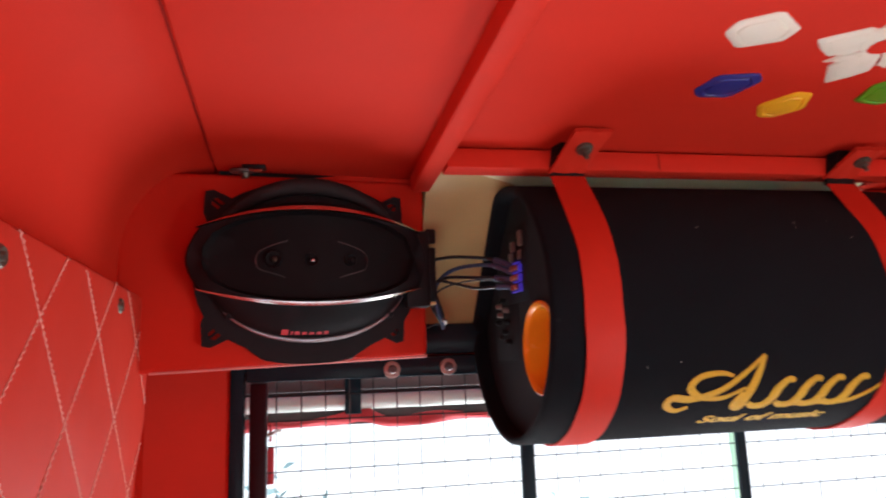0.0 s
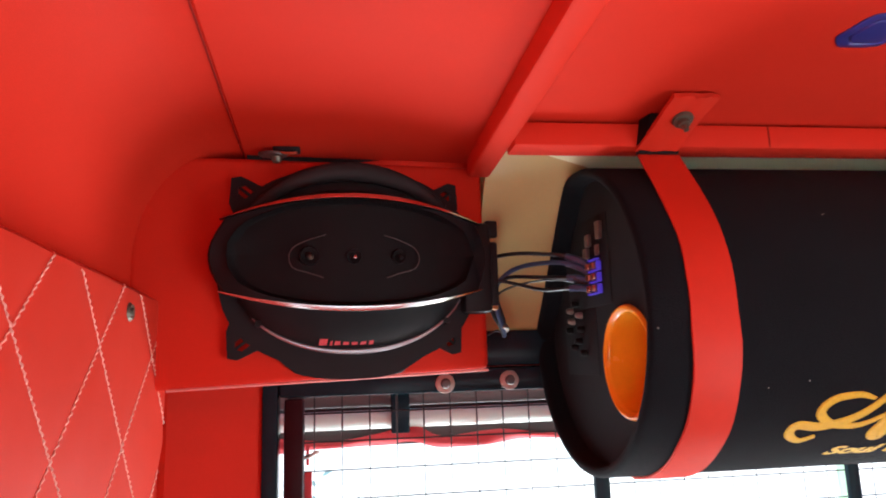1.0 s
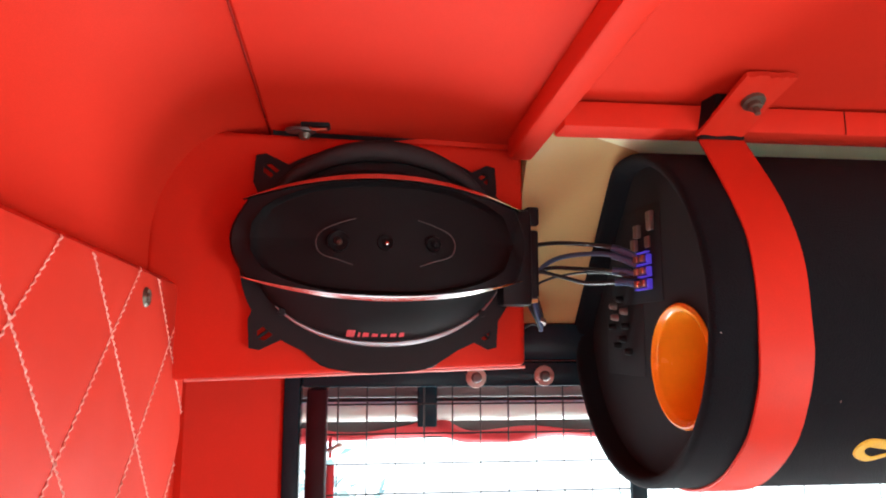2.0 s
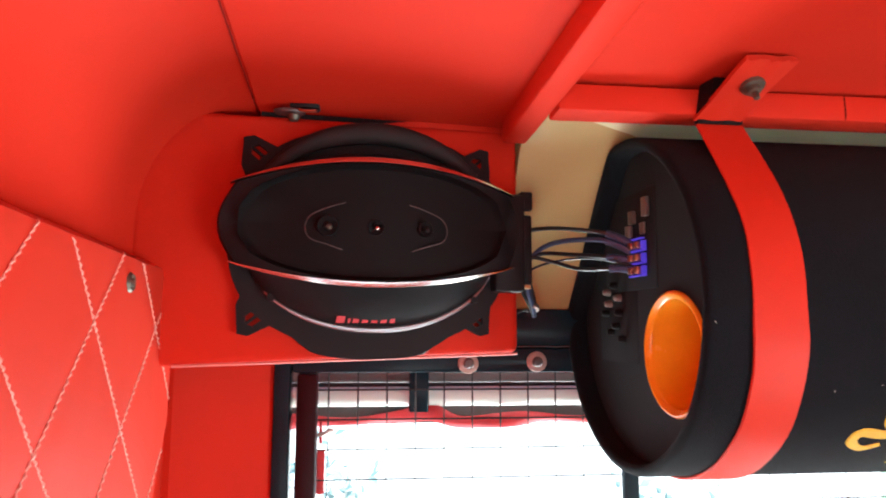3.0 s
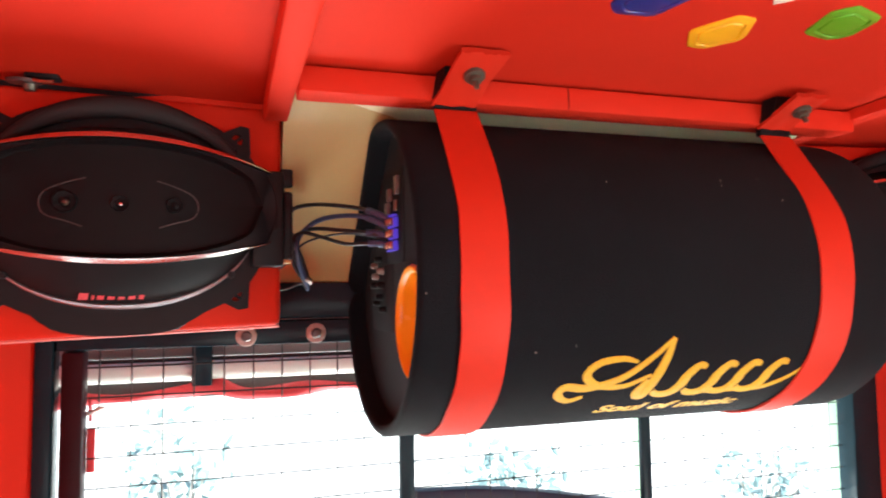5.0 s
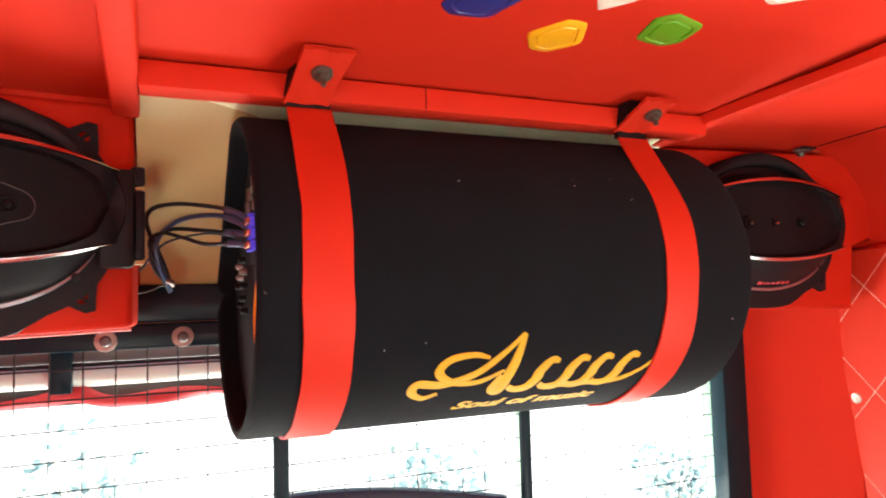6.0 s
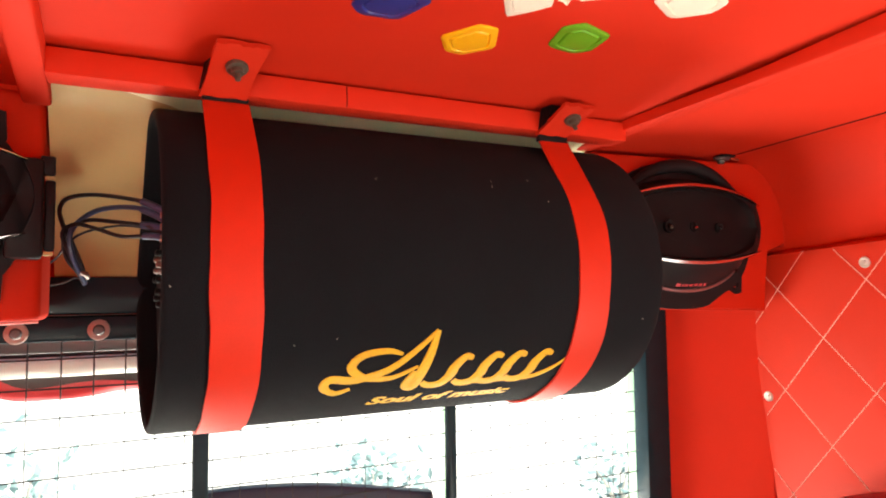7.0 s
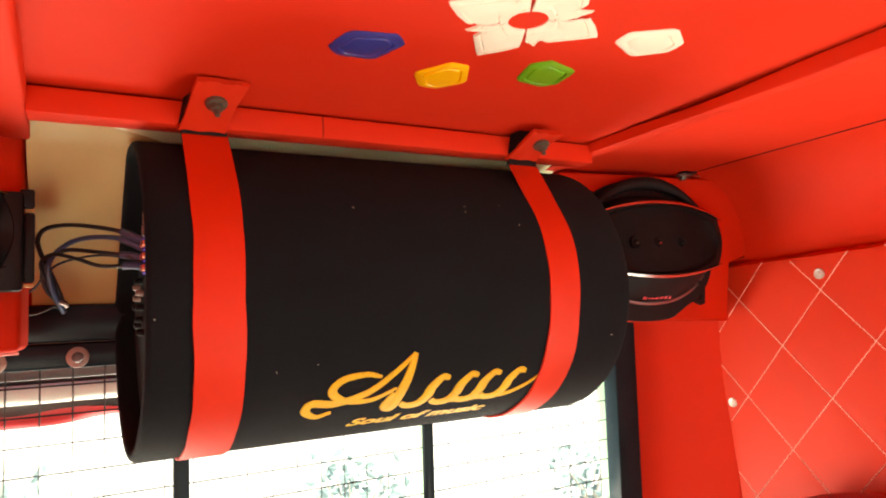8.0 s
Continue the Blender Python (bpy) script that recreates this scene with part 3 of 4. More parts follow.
    for name, fn, thick, sgn in (("upper_bar", lip_top, 0.0036, 1), ("lower_bar", lip_bottom, 0.0034, -1)):
        rings = []
        for k in range(41):
            u = -0.119 + 0.240 * k / 40
            h = thick * (1 - (2 * k / 40 - 1) ** 2) ** 0.8 + 0.0004
            v = fn(u)
            rings.append([(u, -dome(u, 0.031), v - sgn * 0.0004), (u, -dome(u, 0.0376), v - sgn * 0.0002), (u, -dome(u, 0.0373), v + sgn * h * 0.5), (u, -dome(u, 0.0368), v + sgn * h), (u, -dome(u, 0.029), v + sgn * h)])
        part(name, strip(rings, closed=True, caps=True), CHROME, spk, "curved chrome bar")
    # bridge with three small drivers between two thin brackets
    for s in (-1, 1):
        pts = [(s * 0.0265, -0.0352, 0.0228), (s * 0.040, -0.0350, 0.0185), (s * 0.054, -0.0342, 0.0118), (s * 0.0590, -0.0338, 0.0025), (s * 0.0550, -0.0342, -0.0075), (s * 0.040, -0.0350, -0.0125), (s * 0.0285, -0.0352, -0.0165)]
        part("bracket_line", sweep(pts, 0.0005 if side > 0 else 0.0003, 6), BRACKET if side > 0 else PLASTIC, spk, "thin bracket line")
    for u, r, dome_m in ((-0.041, 0.0082, STEEL), (-0.0015, 0.0065, CHROME), (0.040, 0.006, PLASTIC)):
        bm = lathe([(0.0, -0.0032), (r * 0.35, -0.0028), (r * 0.45, -0.0004), (r, -0.0020), (r * 1.08, -0.0006), (r * 1.1, 0.004)], 20)
        bmesh.ops.translate(bm, vec=(u, -0.0345, 0.003), verts=bm.verts)
        part("tweeter", bm, GRILLE, spk)
        bm = lathe([(0.0, -0.0018), (0.0014, -0.0015), (0.0024, -0.0004), (0.0027, 0.001)], 12)
        bmesh.ops.translate(bm, vec=(u + 0.001, -0.0372, 0.002), verts=bm.verts)
        part("tweeter_dome", bm, dome_m, spk)
    for u, v in ((-0.078, 0.062), (0.088, 0.058), (-0.085, -0.055), (0.088, -0.055)):
        bm = lathe([(0.0, -0.003), (0.0028, -0.003), (0.0034, -0.001), (0.0034, 0.004)], 10)
        bmesh.ops.translate(bm, vec=(u, -0.0125, v), verts=bm.verts)
        part("screw", bm, PLASTIC, spk)
    # terminal block at the side
    bm = box(*sorted((side * 0.105, side * 0.1335)), -0.022, 0.0, -0.048, 0.040, 0.004)
    part("terminal_block", bm, PLASTIC, spk)
    part("terminal_clip", box(*sorted((side * 0.130, side * 0.142)), -0.018, 0.0, 0.026, 0.043, 0.002), PLASTIC, spk)
    part("terminal_cover", box(*sorted((side * 0.134, side * 0.1425)), -0.014, 0.004, -0.04, 0.022, 0.002), PLASTIC, spk)
    for v0, v1 in ((0.0228, 0.0265), (-0.0445, -0.0408)):
        part("tab", box(*sorted((side * 0.134, side * 0.1415)), -0.012, -0.001, v0, v1, 0.0006), CREAM, spk, "cream plastic tab")
    # maker's mark as plain bars
    for k, (wd, ht) in enumerate(((0.0070, 0.0060), (0.0020, 0.0038), (0.0050, 0.0038), (0.0050, 0.0038), (0.0050, 0.0038), (0.0050, 0.0038), (0.0040, 0.0038))):
        u = (-0.032, -0.0222, -0.0181, -0.0103, -0.0025, 0.0053, 0.0131)[k] + slide
        bm = prism([(u, 0), (u + wd, 0), (u + wd + ht * 0.2, ht), (u + ht * 0.2, ht)], 0.0, 0.0012)
        bmesh.ops.rotate(bm, cent=(0, 0, 0), matrix=Matrix.Rotation(0.4, 3, "X"), verts=bm.verts)
        bmesh.ops.translate(bm, vec=(0, -0.0166, -0.0752), verts=bm.verts)
        part("mark_bar", bm, RED_MARK, spk, smooth=False)
    return spk


speaker_box(False)
speaker_box(True)
loudspeaker(pose(-0.006, 0.6895, 1.351, 0, 0, 6))
loudspeaker(pose(2 * MID + 0.006, 0.6895, 1.351, 0, 0, -6), -1, 0.012, PLASTIC, ((-1, 1), (-1, -1), (1, -1)))


# ---- subwoofer tube ----
TY, TZ, TR, TX0, TX1 = 0.675, 1.292, 0.1434, 0.2055, 0.697


def end_cut(bm):
    """The tube's near end is not cut quite square."""
    for v in bm.verts:
        v.co.x += 0.037 * (0.815 - v.co.y) * max(0.0, min(1.0, (0.40 - v.co.x) / 0.15))
    return bm


FLAT = 0.1065           # the upper back of the tube is pressed flat against the sloping panel
FLAT_AT = math.atan2(0.6504, 0.7596)


def tube_radius(a, r):
    """Radius at the angle a (0 level to the rear, turning up), rounded into the flat."""
    r += 0.0035 * max(0.0, math.sin(a)) ** 3
    c = math.cos(a - FLAT_AT)
    if c <= 0.05:
        return r
    d = (FLAT + r - TR) / c
    return (r ** -44 + d ** -44) ** (-1 / 44)


def tube_shell(profile, sides=128):
    rings = []
    for r, x in profile:
        ring = []
        for k in range(sides):
            a = 2 * math.pi * k / sides
            q = tube_radius(a, r)
            ring.append((x, TY + q * math.cos(a), TZ + q * math.sin(a)))
        rings.append(ring)
    return strip(rings, closed=True)


def on_tube(x, deg, r=TR):
    """Point on the tube; deg below the level front."""
    a = math.radians(deg)
    return Vector((x, TY - r * math.cos(a), TZ - r * math.sin(a)))


tube = thing("subwoofer_tube", "black carpeted subwoofer tube with gold lettering, strapped under the roof", "subwoofer", pose(0, 0, 0))
prof = [(0.2275, TR - 0.0106), (TX0 + 0.006, TR - 0.0102)]
for k in range(9):
    a = math.pi * k / 8
    prof.append((TX0 + 0.005 - 0.005 * math.sin(a), TR - 0.005 + 0.005 * -math.cos(a)))
xs = [TX0 + 0.0075 + (TX1 - TX0 - 0.015) * k / 20 for k in range(1, 20)]
prof += [(x, TR) for x in xs]
for k in range(9):
    a = math.pi * k / 8
    prof.append((TX1 - 0.0075 + 0.0075 * math.sin(a), TR - 0.0075 + 0.0075 * math.cos(a)))
prof.append((TX1 - 0.03, TR - 0.013))
part("shell", end_cut(tube_shell([(r, h) for h, r in prof])), CARPET, tube)
bm = tube_shell([(TR - 0.012, TX1 - 0.026), (TR * 0.75, TX1 - 0.0265), (TR * 0.74, TX1 - 0.03)])
bm.verts.ensure_lookup_table()
bm.faces.new(bm.verts[-128:])
part("end_board", bm, CARPET_IN, tube)
# torn carpet standing up along the top of the far end
rings = []
for k in range(25):
    x = 0.632 + 0.066 * k / 24
    d, up = -93 + 6 * k / 24, 0.0012 + 0.0034 * math.sin(math.pi * k / 24) + 0.0016 * math.sin(k * 1.9) * math.sin(k * 0.7)
    rings.append([on_tube(x, d, TR + 0.001), on_tube(x, d - 1.2, TR + 0.0035 + up), on_tube(x, d - 2.4, TR + 0.0035 + up), on_tube(x, d - 3, TR + 0.001)])
part("torn_edge", strip(rings, closed=True, caps=True), CARPET, tube, "torn edge of the carpet covering")
# near end: board with the port and the amplifier plate
EX = 0.2250
PY, PZ, PR = 0.6150, 1.2525, 0.0498
bm = bmesh.new()
n = 64
outer = [(EX, TY + tube_radius(2 * math.pi * k / n, TR - 0.0103) * math.cos(2 * math.pi * k / n), TZ + tube_radius(2 * math.pi * k / n, TR - 0.0103) * math.sin(2 * math.pi * k / n)) for k in range(n)]
hole = [(EX, PY + (PR + 0.0004) * math.cos(2 * math.pi * k / n), PZ + (PR + 0.0004) * math.sin(2 * math.pi * k / n)) for k in range(n)]
strip([outer, hole], closed=True, bm=bm)
part("end_board", end_cut(bm), CARPET_IN, tube)
EP = EX + 0.0016
prof = [(PR, EP - 0.0005), (PR + 0.0003, EP - 0.0025), (PR - 0.0008, EP - 0.0042), (PR - 0.0022, EP - 0.0046), (PR - 0.0040, EP - 0.0038), (PR - 0.0062, EP - 0.0020), (PR - 0.0068, EP - 0.0010),
        (PR - 0.0069, EP + 0.0005), (PR - 0.0075, EP + 0.008), (PR - 0.0086, EP + 0.020), (PR - 0.0095, EP + 0.045), (PR - 0.0098, EP + 0.075), (PR - 0.012, EP + 0.082), (PR - 0.02, EP + 0.086), (0.0, EP + 0.087)]
bm = lathe(prof, 56, "x")
bmesh.ops.translate(bm, vec=(0, PY, PZ), verts=bm.verts)
end_cut(bm)
part("bass_port", bm, ORANGE, tube, "orange flared plastic port")
bm = box(EX - 0.0008, EX + 0.003, 0.640, 0.748, 1.3060, 1.393, 0.0005)
box(EX - 0.0005, EX + 0.003, 0.680, 0.765, 1.240, 1.3055, 0.0004, bm=bm)
amp = part("amplifier_plate", end_cut(bm), CARPET_IN, tube)
for k, z in enumerate((1.3440, 1.3330, 1.3220)):
    bm = box(EX - 0.006, EX - 0.0015, 0.656, 0.684, z - 0.0048, z - 0.0034, 0.0004)
    box(EX - 0.006, EX - 0.0015, 0.656, 0.6585, z - 0.0034, z + 0.0042, 0.0004, bm=bm)
    part("terminal", end_cut(bm), LED, amp, "terminal rim lit blue")
    part("terminal_block", end_cut(box(EX - 0.0045, EX - 0.0015, 0.659, 0.684, z - 0.0033, z + 0.0050, 0.0004)), MAROON, amp, "dark terminal block")
    for y in (0.6645, 0.6765):
        part("terminal_screw", end_cut(box(EX - 0.0085, EX - 0.0040, y - 0.0038, y + 0.0038, z - 0.0024, z + 0.0038, 0.0012)), COPPER, amp, "copper terminal screw")
part("terminal", end_cut(box(EX - 0.006, EX - 0.0015, 0.659, 0.684, 1.3500, 1.3512, 0.0004)), LED, amp, "terminal rim lit blue")
for y, z, h in ((0.652, 1.377, 0.017), (0.679, 1.371, 0.012), (0.686, 1.3590, 0.011)):
    part("socket", end_cut(box(EX - 0.006, EX - 0.0015, y - 0.0045, y + 0.0045, z - h / 2, z + h / 2, 0.001)), SOCKET, amp, "pinkish metal socket")
part("socket", end_cut(box(EX - 0.004, EX - 0.0015, 0.656, 0.665, 1.354, 1.3645, 0.001)), SOCKET, amp, "pinkish metal socket")
for y, z, m in ((0.737, 1.306, SOCKET), (0.734, 1.295, SOCKET), (0.712, 1.300, SOCKET), (0.742, 1.286, GRILLE), (0.718, 1.274, GRILLE), (0.711, 1.286, GRILLE), (0.705, 1.262, GRILLE), (0.722, 1.312, GRILLE), (0.730, 1.268, GRILLE)):
    bm = lathe([(0.0, -0.007), (0.0022, -0.0068), (0.0032, -0.005), (0.0036, 0.0)], 12, "x")
    bmesh.ops.translate(bm, vec=(EX - 0.002, y, z), verts=bm.verts)
    part("knob", end_cut(bm), m, amp)

rng = random.Random(5)
bm = bmesh.new()
for k in range(9):
    x, d = (rng.uniform(0.50, 0.60), rng.uniform(-42, -22)) if k < 3 else (rng.uniform(0.22, 0.68), rng.uniform(-45, 30))
    p = on_tube(x, d, TR + 0.0006)
    q = Vector((rng.uniform(-1, 1), rng.uniform(-0.2, 0.2), rng.uniform(-1, 1))).normalized() * rng.uniform(0.0005, 0.0011)
    sweep([p - q, p, p + q], 0.00026, 4, bm=bm, smooth_path=False)
lint = part("lint", bm, WHITE_PL, tube, "pale specks of lint", smooth=False)
lint["kind"] = "stuff"

# gold embroidery on the front: the maker's mark as plain strokes
def ribbon(pts, width, name="mark_stroke", lift=0.0008):
    """A flat raised stroke on the tube; pts are (x, degrees)."""
    path = curve_points([(x, d, 0) for x, d in pts], 10)
    k = TR * math.pi / 180
    rings = []
    for i, p in enumerate(path):
        q = path[min(i + 1, len(path) - 1)] - path[max(i - 1, 0)]
        t = Vector((q.x, q.y * k, 0)).normalized()
        w = width(i / (len(path) - 1)) if callable(width) else width
        nx, nd = -t.y * w, t.x * w / k
        row = [on_tube(p.x + s * nx, p.y + s * nd, TR + (lift if abs(s) < 0.9 else -0.0003)) for s in (-1, -0.7, 0, 0.7, 1)]
        rings.append(row)
    return part(name, strip(rings), GOLD, tube)


def pen(lo, hi):
    return lambda t: 1.35 * lo + 1.65 * (hi - lo) * math.sin(math.pi * min(1, max(0, t)))


ribbon([(0.370, 46.5), (0.357, 48.5), (0.346, 45), (0.350, 41), (0.372, 42), (0.400, 38), (0.422, 30), (0.440, 22)], pen(0.0016, 0.0034))
ribbon([(0.440, 22), (0.437, 32), (0.433, 41), (0.429, 48), (0.422, 46), (0.427, 39)], pen(0.0022, 0.0042))
ribbon([(0.428, 37), (0.405, 42), (0.380, 41), (0.366, 36), (0.374, 31), (0.395, 29.5), (0.410, 31)], pen(0.0014, 0.003))
for x0 in (0.453, 0.485, 0.511, 0.541):
    ribbon([(x0 - 0.016, 45.5), (x0 - 0.008, 47.8), (x0 + 0.004, 47.2), (x0 + 0.011, 43.0), (x0 + 0.013, 38.5), (x0 + 0.021, 34.0), (x0 + 0.029, 34.5)], pen(0.0022, 0.0042))
ribbon([(0.470, 47.0), (0.500, 47.8), (0.530, 47.4), (0.556, 47.2), (0.576, 43.0), (0.590, 37.5)], pen(0.0012, 0.0024))

# the readable line below it
font = bpy.data.curves.new("tube_line", "FONT")
font.body, font.size, font.shear, font.offset, font.resolution_u = "Soul of music", 0.0215, 0.35, 0.0010, 3
font_ob = new("tube_line", font)
bpy.context.view_layer.update()
me = bpy.data.meshes.new_from_object(font_ob.evaluated_get(bpy.context.evaluated_depsgraph_get()))
bpy.data.objects.remove(font_ob)
wide = max(v.co.x for v in me.vertices)
bm = bmesh.new()
bm.from_mesh(me)
bmesh.ops.triangulate(bm, faces=bm.faces)
bmesh.ops.subdivide_edges(bm, edges=[e for e in bm.edges if e.calc_length() > 0.004], cuts=1)
for v in bm.verts:
    v.co = on_tube(0.391 + v.co.x / wide * 0.152, 58.2 - v.co.y / TR * 180 / math.pi * 0.85, TR + 0.0007)
part("lettering", bm, GOLD, tube, "gold embroidered line reading Soul of music")


# ---- straps and brackets that carry the tube ----
def strap(x0, x1, start, lean, slip, gap, reach=1.0):
    s = thing("hanging_strap", "red vinyl-covered strap round the black tube, bolted to the roof", "strap", pose(0, 0, 0), "tube straps")
    R = TR + 0.0018
    path = [(0.5985, 1.4340)]
    for k in range(60):
        d = start + (180 - start) * k / 59
        a = math.radians(180 + d)
        q = tube_radius(a, R)
        path.append((TY + q * math.cos(a), TZ + q * math.sin(a)))
    for _ in range(10):
        path = [path[0]] + [tuple((p[j] + 2 * q[j] + r[j]) / 4 for j in (0, 1)) for p, q, r in zip(path[:14], path[1:15], path[2:16])] + path[15:]
    rings = []
    for i, (y, z) in enumerate(path):
        a, b = path[max(i - 1, 0)], path[min(i + 1, len(path) - 1)]
        ty, tz = b[0] - a[0], b[1] - a[1]
        L = math.hypot(ty, tz)
        ny, nz = tz / L, -ty / L
        h = 0.0012
        sw = 0.0010 * math.sin(i * 0.35) + slip * min(1.0, i / 40)
        xa = x0 + sw + 0.0006 * math.sin(i * 0.9 + x0 * 30) * math.sin(i * 0.31)
        xb = x1 + sw + 0.0006 * math.sin(i * 0.7 + x0 * 50) * math.sin(i * 0.23 + 1)
        puff = 1.3 + 0.25 * math.sin(i * 0.55 + x0 * 20)
        rings.append([(xa, y - ny * h, z - nz * h), (xa - 0.0004, y, z), (xa, y + ny * h, z + nz * h), ((x0 + x1) / 2 + sw, y + ny * h * puff, z + nz * h * puff),
                      (xb, y + ny * h, z + nz * h), (xb + 0.0004, y, z), (xb, y - ny * h, z - nz * h)])
    part("band", strip(rings, closed=True, caps=True), RED_STRAP, s)
    # plate that slopes from the rail up to the roof
    n = 12
    rings = []
    for j in range(8):
        t = reach * j / 7
        y, z = 0.5965 - 0.0665 * t, 1.4362 + 0.0243 * t
        row = []
        for i in range(n + 1):
            x = x0 - 0.0035 + lean * t + (x1 - x0) * i / n + 0.001 * math.sin(5 * t + i * 0.2)
            wob = (0.0014 * math.sin(i * 1.3 + x0 * 50) + 0.0016 * math.sin(i * 2.9 + x0 * 90)) * (j == 7)
            row.append((x, y + wob, z + 0.0005 * math.sin(i * 0.9 + 4 * t)))
        back = [(x, y2 + 0.001, z2 + 0.0035) for x, y2, z2 in row[::-1]]
        rings.append(row + back)
    part("bracket_plate", strip(rings, closed=True, caps=True), RED_STRAP, s)
    # black wedge added for the shade between plate and roof
    rings = []
    for j in range(7):
        t = 0.08 + 0.24 * j / 6
        y, z = 0.5965 - 0.0665 * t, 1.4362 + 0.0243 * t + 0.003
        xa, xb, top = x0 - 0.0050 + lean * t + 0.008 * t, x1 - 0.010 + lean * t, roof_z(y) - 0.0005
        rings.append([(xa, y, z), (xb, y, z), (xb, y, top), (xa + 0.004, y, top)])
    part("shade_wedge", strip(rings, closed=True, caps=True), GRILLE, s, "black wedge put in as the shade of the gap under the roof")
    # black box stands in for the shaded gap between band and plate
    part("liner", box(x0 - 0.0005, x1 - 0.001, 0.5945, 0.6010, 1.4362 - gap, 1.4385, 0.0005), GRILLE, s, "black piece put in as the dark of the gap between band and plate")
    xm, ym, zm = (x0 + x1) / 2 - 0.002 + 0.004 * reach, 0.5965 - 0.043 * reach, 1.4362 + 0.0143 * reach
    bm = lathe([(0.0, -0.0125), (0.0022, -0.012), (0.0026, -0.0065), (0.005, -0.006), (0.0052, -0.0022), (0.0085, -0.0018), (0.009, 0.0), (0.009, 0.002)], 12, "z")
    bmesh.ops.rotate(bm, cent=(0, 0, 0), matrix=Matrix.Rotation(-0.39, 3, "X"), verts=bm.verts)
    bmesh.ops.translate(bm, vec=(xm, ym, zm), verts=bm.verts)
    part("bolt", bm, STEEL, s, "dull steel nut, washer and bolt end")
    return s


strap(0.2485, 0.2868, -43, 0.0072, 0.0035, 0.0015)
strap(0.5865, 0.6235, -36, 0.001, 0.001, 0.006, 0.78)


# ---- cables ----
def cable(pts, r, m, label="black speaker cable"):
    ob = part("cable", sweep(pts, r, 8, 10), m)
    return tagged(ob, label + " looping between tube and speaker", "cable", "speaker cables")


PX = EX + 0.001           # where the plugs enter
END = (0.158, 0.770, 1.283)           # where the bunch leaves behind the frame
cable([(PX, 0.680, 1.3475), (0.206, 0.690, 1.358), (0.175, 0.720, 1.366), (0.155, 0.742, 1.368), (0.141, 0.748, 1.364), (0.136, 0.748, 1.354), (0.139, 0.748, 1.340), (0.147, 0.752, 1.322), (0.156, 0.760, 1.298), END], 0.0022, CABLE)
cable([(PX, 0.681, 1.3400), (0.206, 0.690, 1.351), (0.184, 0.720, 1.355), (0.165, 0.742, 1.352), (0.150, 0.748, 1.340), (0.145, 0.748, 1.327), (0.148, 0.752, 1.309), (0.155, 0.762, 1.292), END], 0.0025, BLUE_CABLE, "dark blue speaker cable")
cable([(PX, 0.681, 1.3320), (0.206, 0.690, 1.336), (0.184, 0.720, 1.341), (0.162, 0.742, 1.344), (0.148, 0.750, 1.338), (0.140, 0.752, 1.323), (0.143, 0.755, 1.307), (0.152, 0.763, 1.294), END], 0.0021, CABLE)
cable([(PX, 0.682, 1.3235), (0.208, 0.690, 1.3255), (0.189, 0.715, 1.327), (0.169, 0.735, 1.335), (0.150, 0.745, 1.340), (0.139, 0.748, 1.332), (0.143, 0.752, 1.316), (0.150, 0.758, 1.300), (0.157, 0.768, 1.284)], 0.0020, CABLE)
cable([(PX, 0.676, 1.328), (0.200, 0.705, 1.336), (0.179, 0.730, 1.337), (0.155, 0.745, 1.331), (0.142, 0.752, 1.320), (0.133, 0.765, 1.308), (0.120, 0.785, 1.300)], 0.0012, CABLE)
cable([(0.160, 0.770, 1.284), (0.150, 0.772, 1.289), (0.138, 0.776, 1.284), (0.122, 0.785, 1.281)], 0.0011, CABLE, "thin black cable")
tie = part("cable_tie", sweep([(0.1540, 0.760, 1.294), (0.1585, 0.762, 1.2925), (0.1600, 0.768, 1.2895)], 0.0030, 8), SOCKET)
tagged(tie, "dull metal clamp round the bunch of speaker cables", "cable clamp")

for (y0, z0), (x1, y1, z1) in zip(((0.680, 1.3475), (0.681, 1.3400), (0.681, 1.3320), (0.682, 1.3235)), ((0.206, 0.690, 1.3580), (0.206, 0.690, 1.351), (0.206, 0.690, 1.336), (0.208, 0.690, 1.3255))):
    sleeve = part("plug_sleeve", sweep([(PX, y0, z0), ((PX + x1) / 2, (y0 + y1) / 2, (z0 + z1) / 2 + 0.001), (x1, y1, z1)], 0.0034, 10), BLUE_CABLE)
    tagged(sleeve, "dark blue plug sleeve on a speaker cable end", "plug", "speaker plugs")

# ---- small clips where the boxes meet the roof ----
for sx in (-0.0755, 2 * MID + 0.0755):
    c = thing("roof_clip", "small chrome clip and dark block at the roof seam", "clip", pose(sx, 0.672, 1.4530), "roof clips")
    part("block", box(-0.003, 0.022, -0.008, 0.008, 0.004, 0.012, 0.002), PLASTIC, c)
    bm = lathe([(0.0, -0.001), (0.0125, -0.001), (0.0135, 0.0), (0.0135, 0.002), (0.0, 0.0022)], 20, "z")
    bmesh.ops.scale(bm, vec=(1.0, 0.62, 1.0), verts=bm.verts)
    bmesh.ops.translate(bm, vec=(-0.003, -0.004, 0), verts=bm.verts)
    part("clip_plate", bm, BRACKET, c)
    part("clip_hook", sweep([(0.006, -0.0125, 0.0005), (0.009, -0.0145, -0.0012), (0.017, -0.0145, -0.0012), (0.0195, -0.011, 0.0005)], 0.0013, 8), COPPER, c, "bright copper-coloured hook")
    bm = lathe([(0.0, -0.006), (0.004, -0.0055), (0.0055, -0.002), (0.006, 0.0)], 12, "z")
    part("clip_screw", bm, STEEL, c)


